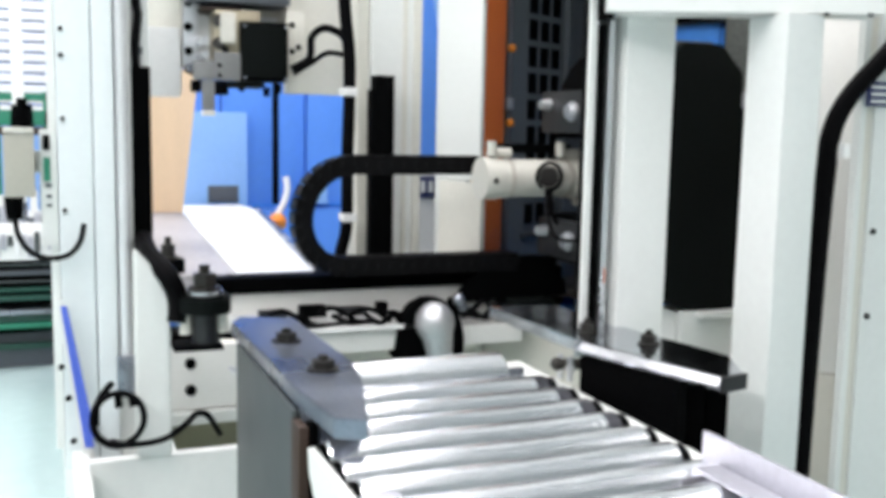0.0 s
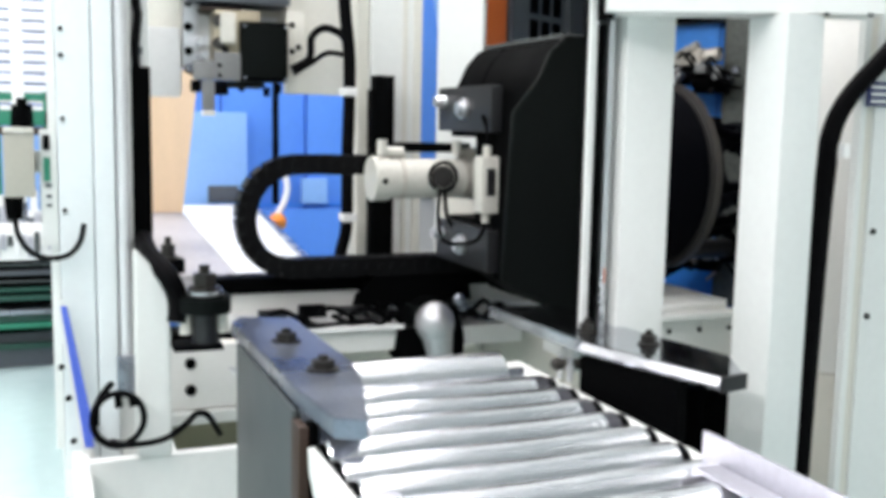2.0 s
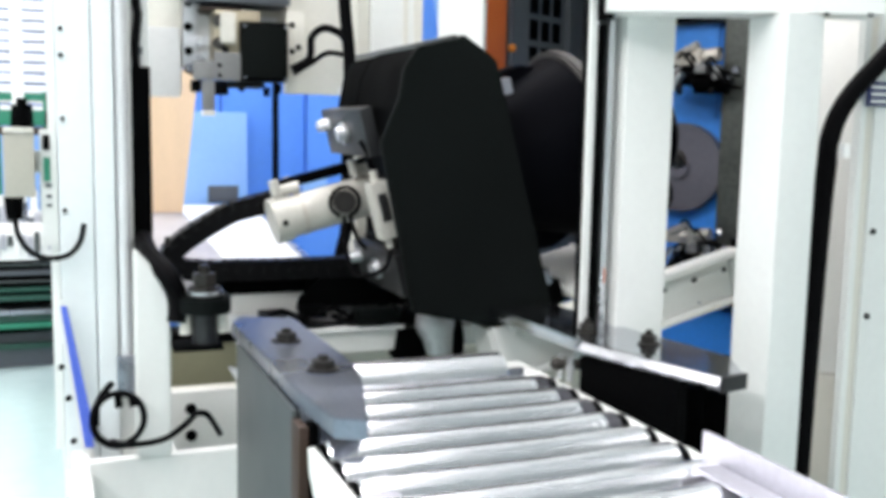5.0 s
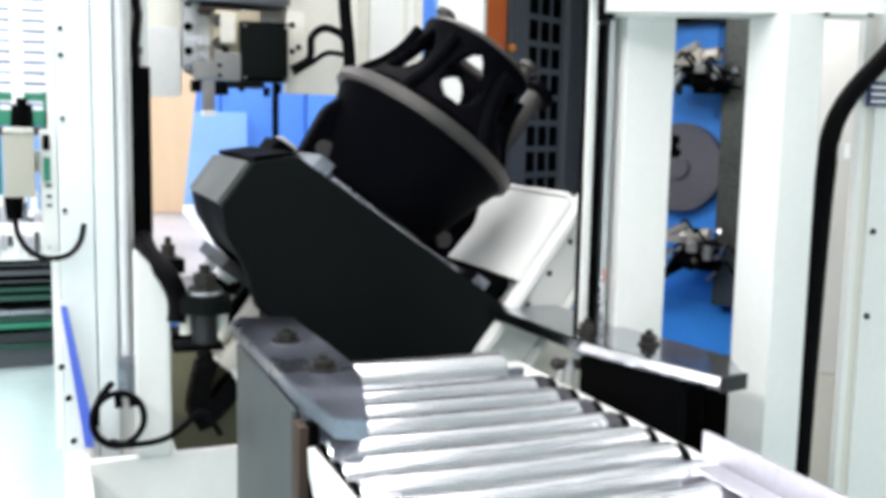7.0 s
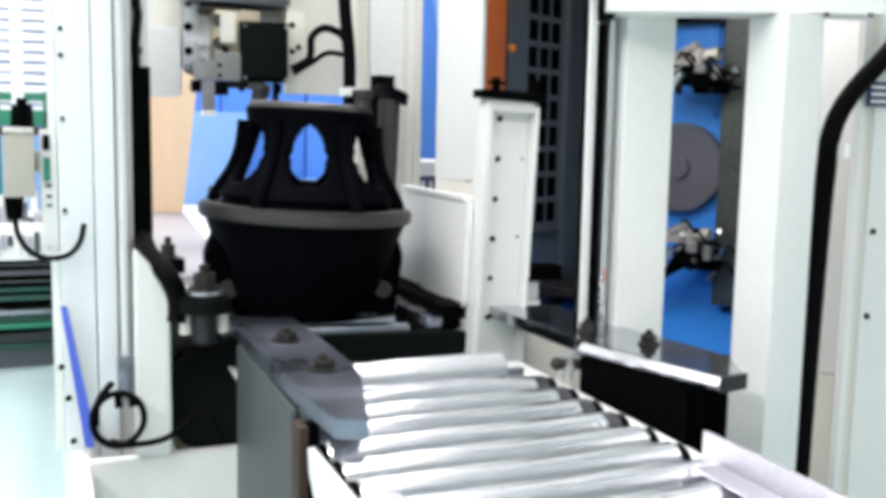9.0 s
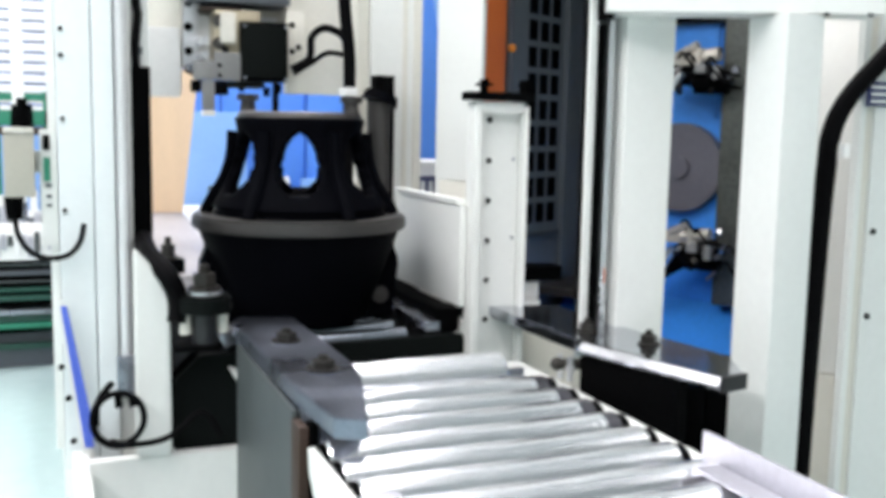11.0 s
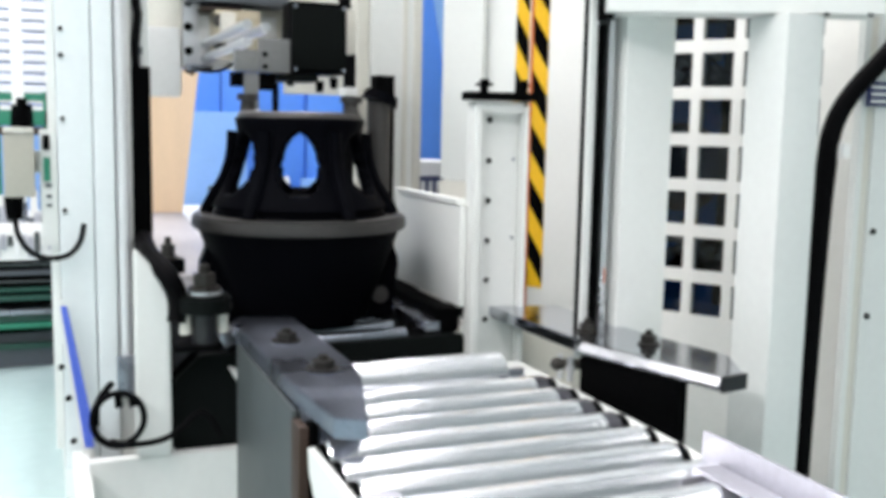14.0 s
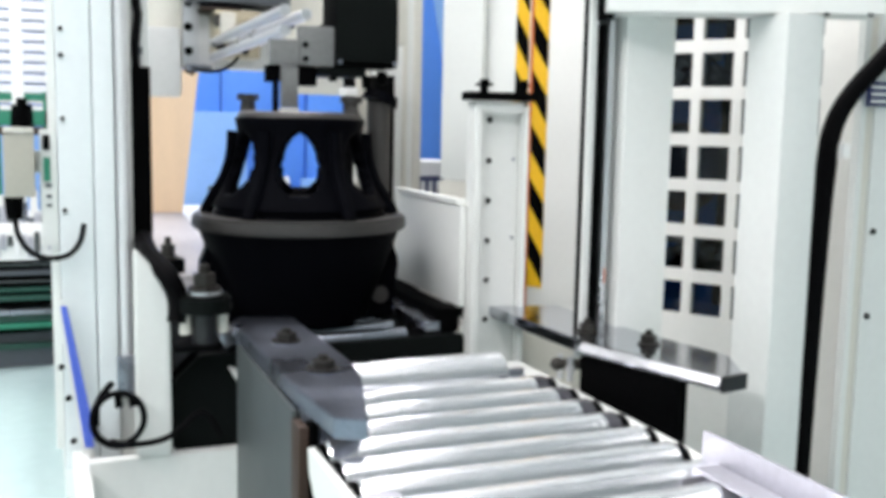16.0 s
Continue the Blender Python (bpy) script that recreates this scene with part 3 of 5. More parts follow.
# ---- cross frame with rail ----
def cross_frame():
    t = thing("cross_frame", "white steel cross frame under the slide rail", "machine frame")
    part("top_beam", box(B(), 0.67, 1.75, 3.50, 3.80, 0.70, 0.775, 0.006), DOORCREAM, t, "cream painted cross beam")
    # olive end plate: shade on the cream is put into its colour
    part("end_plate", box(B(), 0.32, 0.668, 3.66, 3.80, 0.0, 0.735, 0.004), SHADEDCREAM, t, "end plate in olive, the tone of cream in shade")
    part("dark_strip", box(B(), 0.32, 0.668, 3.65, 3.80, 0.738, 0.776, 0.003), BLACK, t, "black strip on the end plate")
    part("sheet", box(B(), 0.30, 2.0, 3.82, 3.84, 0.0, 0.69, 0.002), CREAM, t, "cream sheet skirt")
    part("rail_riser", box(B(), 0.60, 1.9, 3.66, 3.74, 0.837, 0.915, 0.004), DOORCREAM, t, "pale rail riser")
    part("rail_foot", box(B(), 0.60, 1.9, 3.64, 3.74, 0.775, 0.835, 0.003), PAPER, t, "white rail foot")
    part("slide_rail", box(B(), 0.56, 2.0, 3.64, 3.76, 0.915, 0.975, 0.006), BLACK, t, "black linear slide rail")
    part("tray", box(B(), 0.62, 1.30, 3.47, 3.63, 0.785, 0.80, 0.003), PAPER, t, "white sheet tray")
    rnd = random.Random(4)
    for i in range(17):
        x = 0.60 + 0.062 * i
        bm = B()
        tube(bm, [(x, 3.53, 0.80 + rnd.uniform(0, 0.05)), (x + 0.05, 3.50, 0.84 + rnd.uniform(-0.04, 0.05)), (x + 0.12, 3.53, 0.82 + rnd.uniform(-0.03, 0.03)), (x + 0.17, 3.54, 0.80)], 0.010)
        part("cable", bm, RUBBER, t, "loose black cable")
    for i in range(6):
        bm = box(B(), 0.70 + 0.15 * i, 0.80 + 0.13 * i + 0.02 * (i % 3), 3.52, 3.57, 0.835, 0.868 + 0.012 * (i % 2), 0.004)
        part("sensor_block", bm, (BARGREY, BLACK)[i % 2], t)
    return t


cross_frame()


def lift_plate():
    """The drilled plate that sinks out of the way before the table swings down."""
    t = thing("lift_plate", "cream drilled steel plate in front of the cross frame", "machine plate")
    part("face", box(B(), 0.32, 0.66, 3.44, 3.47, 0.55, 0.777, 0.004), DOORCREAM, t)
    part("ledge", box(B(), 0.32, 0.66, 3.473, 3.52, 0.74, 0.777, 0.003), CREAM, t)
    part("lower_beam", box(B(), 0.32, 0.66, 3.42, 3.50, 0.50, 0.545, 0.004), WHITE, t)
    for z in (0.715, 0.62):
        bm = B()
        rod(bm, (0.441, 3.44, z), (0.441, 3.432, z), 0.020, sides=16)
        part("hole", bm, BLACK, t, "dark bolt hole")
    return t


plate_lift = lift_plate()


def leveling_clamp():
    """Rest for the table's free end, bracketed to the column guard in front of the swinging cheek."""
    t = thing("levelling_clamp", "dark steel clamp column with disc and bolt", "clamp")
    x, y = 0.381, 2.668
    bm = B()
    rod(bm, (x, y, 0.957), (x, y, 1.043), 0.033, sides=24)
    part("column", bm, BARGREY, t)
    bm = B()
    rod(bm, (x, y, 1.043), (x, y, 1.083), 0.070, sides=28)
    rod(bm, (x, y, 1.083), (x, y, 1.091), 0.063, sides=28)
    part("disc", bm, PLATEBLACK, t, "dark steel disc")
    bm = B()
    rod(bm, (x, y, 1.091), (x, y, 1.101), 0.048, sides=24)
    part("washer", bm, ALU, t, "bright thick washer")
    bolt(t, x, y, 1.101, 0.032, 0.046, mat=BOLTM)
    for dx in (-0.050, 0.048):
        bm = B()
        rod(bm, (x + dx, y, 0.985), (x + dx, y, 1.040), 0.017, 0.014, sides=16)
        part("pad", bm, IVORY, t, "ivory rubber pad")
    part("bracket", box(B(), 0.2955, 0.425, 2.625, 2.735, 0.944, 0.957, 0.003), BLACK, t, "black bracket plate")


leveling_clamp()


def stop_lever():
    t = thing("stop_lever", "black stop housing with a rounded silver lever", "stop")
    bm = B()
    poly = [(1.20, 0.66), (1.49, 0.66), (1.49, 0.74), (1.47, 0.82), (1.41, 0.885), (1.34, 0.90), (1.27, 0.87), (1.22, 0.79)]
    prism(bm, poly, 3.47, 3.56, "y")
    bmesh.ops.bevel(bm, geom=list(bm.edges), offset=0.012, segments=3, affect="EDGES")
    part("housing", bm, BLACK, t)
    bm = B()
    rod(bm, (1.378, 3.44, 0.64), (1.350, 3.43, 0.80), 0.040, 0.067, sides=24)
    ball(bm, (1.345, 3.43, 0.812), 0.076, (1, 1, 1.05))
    part("lever", bm, LEVERM, t, "satin silver rounded lever")
    bm = B()
    ball(bm, (1.45, 3.45, 0.89), 0.025)
    ball(bm, (1.47, 3.46, 0.86), 0.02)
    part("nut", bm, STEEL, t)
    return t


stop = stop_lever()


# ---- column beside the conveyor ----
def machine_column():
    t = thing("machine_column", "tall white machine column with air cylinder", "machine column")
    part("bed", box(B(), 0.085, 0.34, 2.87, 6.2, 0.0, 0.56, 0.006), WHITE, t)
    part("upright", box(B(), 0.025, 0.115, 2.90, 3.25, 0.56, 2.6, 0.006), COOLWHITE, t, "cool white column face")
    part("rim", box(B(), 0.002, 0.024, 2.92, 3.2, 0.62, 2.6, 0.003), WHITE, t)
    part("upright_strip", box(B(), 0.118, 0.172, 2.885, 3.25, 0.56, 2.6, 0.006), COOLWHITE, t)
    bm = B()
    rod(bm, (0.194, 2.905, 0.78), (0.194, 2.905, 2.6), 0.019, sides=20)
    part("cylinder_tube", bm, TUBEALU, t, "long slim aluminium air cylinder")
    bm = box(B(), 0.166, 0.216, 2.875, 2.92, 0.775, 0.885, 0.005)
    part("cylinder_foot", bm, STEEL, t, "steel cylinder end block")
    part("upright_back", box(B(), 0.175, 0.222, 2.93, 3.25, 0.56, 2.6, 0.004), WHITE, t)
    bm = prism(B(), [(0.203, 0.645), (0.2945, 0.645), (0.2945, 1.092), (0.286, 1.115), (0.271, 1.139), (0.210, 1.209), (0.203, 1.209)], 2.690, 2.738, "y")
    bmesh.ops.bevel(bm, geom=list(bm.edges), offset=0.006, segments=2, affect="EDGES")
    part("guard", bm, WHITE, t, "white guard with sloping shoulder")
    part("cap_strip", box(B(), 0.228, 0.276, 2.98, 3.2, 1.70, 2.6, 0.004), WHITE, t)
    bm = box(B(), 0.225, 0.277, 2.95, 3.15, 1.10, 1.70, 0.003)
    part("cable_duct", bm, BLACK, t, "black vertical cable duct")
    bm = B()
    tube(bm, [(0.232, 2.955, 2.5), (0.24, 2.955, 1.92), (0.246, 2.955, 1.85), (0.237, 2.955, 1.76), (0.24, 2.97, 1.70)], 0.012)
    part("cable", bm, RUBBER, t, "black cable")
    part("clip", box(B(), 0.232, 0.258, 2.965, 2.98, 1.735, 1.755, 0.002), DARKPANEL, t)
    bm = B()
    tube(bm, [(0.25, 3.0, 1.22), (0.251, 2.826, 1.186), (0.281, 2.676, 1.152), (0.309, 2.679, 1.095), (0.314, 2.676, 1.046), (0.309, 2.67, 1.016)], 0.028)
    part("hose", bm, RUBBER, t, "thick black cable hose")
    # fixing screws on the rim
    for z in (1.79, 1.72, 1.30, 1.55):
        bm = B()
        rod(bm, (0.040, 2.90, z), (0.040, 2.893, z), 0.006, sides=10)
        part("screw", bm, BLACK, t)
    # low edge with a blue strip that runs back
    bm = prism(B(), [(0.045, 2.5), (0.085, 2.5), (0.085, 6.0), (0.02, 6.0)], 0.0, 0.615, "z")
    part("edge_cover", bm, WHITE, t, "white edge cover")
    bm = prism(B(), [(0.007, 1.06), (0.028, 1.06), (0.100, 0.66), (0.100, 0.60), (0.072, 0.60)], 2.862, 2.874, "y")
    part("slanted_cover", bm, WHITE, t, "white slanted cover strip")
    bm = prism(B(), [(0.022, 1.04), (0.038, 1.04), (0.098, 0.70), (0.098, 0.635), (0.076, 0.635)], 2.857, 2.8615, "y")
    part("blue_strip", bm, STRIPBLUE, t, "blue painted strip")
    for x, z in ((0.018, 0.871), (0.034, 0.782), (0.045, 0.659)):
        bm = B()
        rod(bm, (x + 0.004, 2.862, z), (x, 2.852, z), 0.008, sides=12)
        part("screw", bm, BLACK, t)
    part("foot_plate", prism(B(), [(0.082, 2.738), (0.515, 2.738), (0.512, 2.700), (0.081, 2.700)], 0.0, 0.642), WHITE, t, "white base plate")
    bm = B()
    tube(bm, [(0.10, 2.43, 0.50), (0.075, 2.42, 0.545), (0.085, 2.42, 0.575), (0.11, 2.43, 0.58)], 0.008)
    part("grab_wire", bm, STEEL, t)


machine_column()


def air_hose():
    t = thing("air_hose", "black air hose coiled at the column foot", "hose")
    c, r = Vector((0.153, 2.641, 0.776)), 0.070
    bm = B()
    ring = [(c.x + r * math.cos(a) * 0.92, c.y - 0.004 * i / 4, c.z + r * math.sin(a)) for i, a in enumerate([2.2 + k * math.pi / 6 for k in range(19)])]
    tube(bm, ring, 0.0085)
    part("coil", bm, RUBBER, t)
    bm = B()
    tube(bm, [(0.132, 2.646, 0.714), (0.185, 2.646, 0.7), (0.268, 2.646, 0.707), (0.324, 2.646, 0.741), (0.352, 2.646, 0.768), (0.38, 2.646, 0.765), (0.402, 2.646, 0.733), (0.417, 2.646, 0.704)], 0.0085)
    part("tail", bm, RUBBER, t)
    bm = B()
    tube(bm, [(0.098, 2.651, 0.759), (0.102, 2.651, 0.815), (0.126, 2.651, 0.853), (0.14, 2.669, 0.862)], 0.009)
    part("elbow", bm, BLACK, t, "black push-in elbow")
    for p, q in (((0.156, 2.651, 0.801), (0.154, 2.66, 0.829)), ((0.193, 2.651, 0.801), (0.189, 2.66, 0.829))):
        bm = B()
        rod(bm, p, q, 0.010)
        part("fitting", bm, BLACK, t, "black push-in air fitting")


air_hose()


def limit_sensor():
    t = thing("limit_sensor", "beige sensor case with black plug and looped cable", "sensor")
    part("case", box(B(), -0.110, -0.033, 2.88, 2.945, 1.338, 1.508, 0.005), BEIGE, t)
    part("cover", box(B(), -0.109, -0.034, 2.875, 2.94, 1.510, 1.525, 0.003), IVORY, t)
    bm = B()
    rod(bm, (-0.061, 2.91, 1.525), (-0.061, 2.91, 1.585), 0.030, 0.026, sides=18)
    rod(bm, (-0.061, 2.91, 1.585), (-0.061, 2.91, 1.603), 0.014, sides=14)
    part("knob", bm, BLACK, t, "black sensor head")
    bm = B()
    rod(bm, (-0.088, 2.91, 1.338), (-0.088, 2.91, 1.278), 0.026, 0.021, sides=16)
    part("plug", bm, BLACK, t, "black cable plug")
    bm = B()
    tube(bm, [(-0.086, 2.91, 1.285), (-0.080, 2.90, 1.235), (-0.050, 2.88, 1.19), (-0.005, 2.87, 1.172), (0.045, 2.87, 1.18), (0.076, 2.87, 1.215), (0.088, 2.87, 1.265)], 0.0075)
    part("cable", bm, RUBBER, t)
    part("bracket", box(B(), -0.020, 0.022, 2.91, 2.96, 1.20, 1.52, 0.003), WHITE, t, "white bracket with slots")
    part("arm", box(B(), -0.10, 0.03, 2.95, 2.975, 1.40, 1.46, 0.002), WHITE, t)
    for z0, z1, m in ((1.465, 1.505, BLACK), (1.38, 1.445, GREEN)):
        part("slot", box(B(), -0.012, 0.006, 2.903, 2.909, z0, z1, 0.001), m, t)
    for z in (1.335, 1.365, 1.31):
        part("mark", box(B(), -0.006, 0.008, 2.906, 2.9095, z, z + 0.008), DARKPANEL, t)


limit_sensor()


def rear_workstation():
    t = thing("rear_machine", "dark and green machine bases across the hall", "machine")
    part("black_base", box(B(), -1.6, 0.02, 6.5, 7.4, 0.40, 0.68, 0.01), BLACK, t)
    for z, h, mat in ((0.655, 0.018, GREYSTEEL), (0.60, 0.03, DARKPANEL), (0.555, 0.012, GREYSTEEL), (0.50, 0.022, DKGREEN), (0.445, 0.03, DKGREEN)):
        part("rail", box(B(), -1.6, 0.02, 6.46, 6.495, z, z + h, 0.003), mat, t)
    part("green_base", box(B(), -1.6, 0.02, 6.45, 7.4, 0.315, 0.36, 0.01), DKGREEN, t)
    part("green_base", box(B(), -1.6, 0.02, 6.44, 7.4, 0.275, 0.31, 0.008), GREEN, t)
    part("plinth_strip", box(B(), -1.6, 0.02, 6.5, 7.4, 0.235, 0.262, 0.004), BLACK, t)
    part("plinth_strip", box(B(), -1.6, 0.02, 6.56, 6.595, 0.12, 0.16, 0.004), DKGREEN, t)
    part("dark_plinth", box(B(), -1.6, 0.02, 6.6, 7.4, 0.0, 0.22, 0.01), DARKPANEL, t)
    part("grey_strip", box(B(), -1.6, 0.02, 6.42, 6.5, 0.365, 0.395, 0.004), STEEL, t)
    part("bench", box(B(), -1.6, 0.02, 6.4, 7.4, 0.70, 0.92, 0.01), PAPER, t)
    part("green_bar", box(B(), -1.6, 0.05, 7.0, 7.1, 1.66, 1.71, 0.006), GREEN, t)
    part("green_bar", box(B(), -1.6, 0.05, 7.0, 7.1, 1.50, 1.60, 0.006), GREEN, t)
    part("brown_bar", box(B(), -1.6, 0.05, 6.98, 7.1, 1.44, 1.49, 0.006), BROWNSTEEL, t)
    part("green_post", box(B(), -0.02, 0.06, 7.0, 7.1, 0.92, 1.72, 0.006), GREEN, t)
    part("green_post", box(B(), -0.36, -0.28, 7.0, 7.1, 0.92, 1.72, 0.006), GREEN, t)
    part("white_post", box(B(), -0.20, -0.13, 6.9, 7.0, 0.92, 2.8, 0.006), WHITE, t)
    rnd = random.Random(7)
    for i in range(12):
        x, z = -0.42 + 0.037 * i, 0.925
        part("clutter", box(B(), x, x + rnd.uniform(0.02, 0.05), 6.44, 6.5, z, z + rnd.uniform(0.02, 0.10), 0.004), (GREYSTEEL, PAPER, STEEL, DARKPANEL, GALV)[i % 5], t)
        part("clutter", box(B(), x, x + 0.03, 6.38, 6.395, 0.72 + rnd.uniform(0, 0.08), 0.83 + rnd.uniform(0, 0.07), 0.003), (GALV, GREYSTEEL, PAPER, GALV)[i % 4], t)
    for i in range(7):
        x = -0.35 + 0.06 * i
        part("clutter", box(B(), x, x + 0.045, 6.6, 6.7, 0.92, 1.0 + rnd.uniform(0, 0.25), 0.005), (DARKPANEL, WHITE, STEEL)[i % 3], t)


rear_workstation()


def hall_blind():
    t = thing("slatted_blind", "white slatted window blind on the far wall", "blind")
    for i in range(26):
        bm = box(B(), -3.0, 0.6, 8.98, 9.02, 1.5 + 0.085 * i, 1.568 + 0.085 * i, 0.004)
        part("slat", bm, PAPER, t)
    part("backing", box(B(), -3.0, 0.6, 9.03, 9.09, 0.0, 3.8), LIGHTBLUE, t, "pale blue partition")


hall_blind()


# ---- behind the turnover ----
def blue_machine():
    t = thing("blue_machine", "large blue sheet-metal machine cabinet", "machine")
    part("panel", box(B(), 1.22, 1.85, 7.55, 8.6, 0.0, 2.9, 0.01), BLUE, t, "blue cabinet panel")
    part("panel", box(B(), 1.86, 2.24, 7.50, 8.6, 0.0, 2.9, 0.01), BLUE, t, "blue cabinet panel")
    part("panel", box(B(), 0.80, 1.21, 7.56, 8.6, 0.0, 2.9, 0.01), BLUE, t)
    part("light_panel", box(B(), 0.86, 1.38, 7.40, 7.545, 0.0, 1.62, 0.008), LIGHTBLUE, t, "lighter blue cover")
    part("seam", box(B(), 1.43, 2.2, 7.49, 7.498, 0.92, 0.935), CASTBLUE, t)
    part("lower_cover", box(B(), 1.45, 2.2, 7.44, 7.488, 0.0, 0.90, 0.006), BLUE, t)
    part("dark_opening", box(B(), 1.09, 1.31, 7.38, 7.398, 0.96, 1.08, 0.003), DARKPANEL, t)
    part("pale_plate", box(B(), 1.80, 2.0, 7.42, 7.49, 0.94, 1.13, 0.003), LIGHTBLUE, t)
    bm = B()
    rod(bm, (1.57, 7.3, 0.95), (1.57, 7.3, 2.3), 0.024)
    part("conduit", bm, BLACK, t, "dark conduit")
    bm = B()
    tube(bm, [(1.41, 6.6, 0.90), (1.47, 6.6, 1.0), (1.50, 6.6, 1.10), (1.49, 6.6, 1.19)], 0.022)
    part("hose", bm, PAPER, t, "white hose")
    bm = B()
    ball(bm, (1.42, 6.55, 0.89), 0.065, (1, 1, 0.9))
    rod(bm, (1.42, 6.55, 0.0), (1.42, 6.55, 0.86), 0.02)
    part("plug", bm, ORANGE, t, "orange plug")


blue_machine()


def blue_cabinet_tall():
    t = thing("blue_cabinet", "tall blue cabinet with a pale diagonal brace", "cabinet")
    part("body", box(B(), 1.98, 2.30, 5.5, 6.3, 0.0, 3.0, 0.008), BLUE, t)
    bm = prism(B(), [(2.10, 2.3), (2.235, 1.62), (2.235, 2.6), (2.06, 2.6)], 5.475, 5.495, "y")
    part("brace", bm, LIGHTBLUE, t)
    part("handle", box(B(), 2.205, 2.23, 5.45, 5.475, 1.53, 1.62, 0.004), PAPER, t)
    part("lock", box(B(), 2.205, 2.235, 5.45, 5.476, 1.50, 1.525, 0.003), BLACK, t)


blue_cabinet_tall()


def board():
    t = thing("plywood_board", "light plywood board leaning behind the machine", "board")
    bm = prism(B(), [(0.53, 0.955), (0.81, 0.955), (0.925, 1.88), (0.53, 1.88)], 6.62, 6.66, "y")
    part("sheet", bm, WOOD, t)


board()


def work_table():
    t = thing("work_table", "long white-topped table running back", "table")
    bm = prism(B(), [(0.69, 3.95), (1.0, 3.92), (1.33, 6.9), (1.30, 7.3), (0.835, 7.3), (0.812, 6.54)], 0.915, 0.95)
    part("top", bm, PAPER, t)
    bm = prism(B(), [(1.003, 3.92), (1.03, 3.92), (1.36, 6.9), (1.333, 6.9)], 0.90, 0.965)
    part("edge_rail", bm, STEEL, t, "grey metal edge")
    bm = prism(B(), [(0.40, 3.95), (0.685, 3.95), (0.806, 6.54), (0.828, 7.2), (0.40, 7.2)], 0.88, 0.945)
    part("side_top", bm, SHELF, t, "pale grey steel shelf")
    for x, y in ((0.5, 4.0), (0.95, 4.0), (0.5, 6.8), (1.2, 6.9)):
        part("leg", box(B(), x, x + 0.05, y, y + 0.05, 0.0, 0.88, 0.003), STEEL, t)


work_table()


def holding_bolt():
    t = thing("holding_bolt", "dark hex bolt on a small black clamp block", "bolt")
    part("block", box(B(), 0.395, 0.50, 4.02, 4.10, 0.946, 1.0, 0.006), BLACK, t)
    bolt(t, 0.437, 4.05, 1.0, 0.030, 0.06, mat=BOLTM)


holding_bolt()


def rear_column():
    t = thing("rear_column", "white steel column with black cable and dark bar", "column")
    part("post", box(B(), 1.33, 1.555, 4.2, 4.45, 0.0, 3.0, 0.006), WHITE, t)
    part("flange", box(B(), 1.275, 1.328, 4.24, 4.45, 0.0, 3.0, 0.006), CREAM, t)
    part("rib", box(B(), 1.47, 1.49, 4.19, 4.199, 0.9, 3.0, 0.002), CREAM, t)
    part("rib", box(B(), 1.52, 1.557, 4.185, 4.198, 0.9, 3.0, 0.002), CREAM, t)
    part("dark_bar", box(B(), 1.31, 1.395, 4.08, 4.16, 0.775, 1.76, 0.004), BLACK, t, "black vertical bar")
    part("bar_lip", box(B(), 1.297, 1.309, 4.09, 4.16, 0.775, 1.70, 0.002), BLACK, t)
    bm = B()
    tube(bm, [(1.17, 4.15, 2.4), (1.19, 4.15, 2.05), (1.213, 4.15, 1.80), (1.207, 4.15, 1.4), (1.205, 4.15, 1.12), (1.18, 4.15, 1.0), (1.17, 4.15, 0.93)], 0.027)
    part("cable", bm, RUBBER, t, "thick black cable")
    for z in (1.67, 1.13):
        part("clip", box(B(), 1.18, 1.24, 4.11, 4.19, z, z + 0.035, 0.004), PAPER, t, "white cable clip")


rear_column()


def rear_cabinet():
    t = thing("rear_cabinet", "low white cabinet with a dark blue notice", "cabinet")
    part("body", box(B(), 1.60, 1.98, 4.65, 5.1, 0.0, 1.37, 0.008), PAPER, t)
    part("lower_door", box(B(), 1.62, 1.96, 4.63, 4.647, 0.3, 0.92, 0.004), WHITE, t)
    part("notice", box(B(), 1.70, 1.86, 4.635, 4.647, 1.19, 1.30, 0.002), NAVY, t, "dark blue notice with pale marks")
    for i in range(3):
        part("mark", box(B(), 1.73 + 0.04 * i, 1.75 + 0.04 * i, 4.630, 4.634, 1.22, 1.275), PAPER, t)


rear_cabinet()


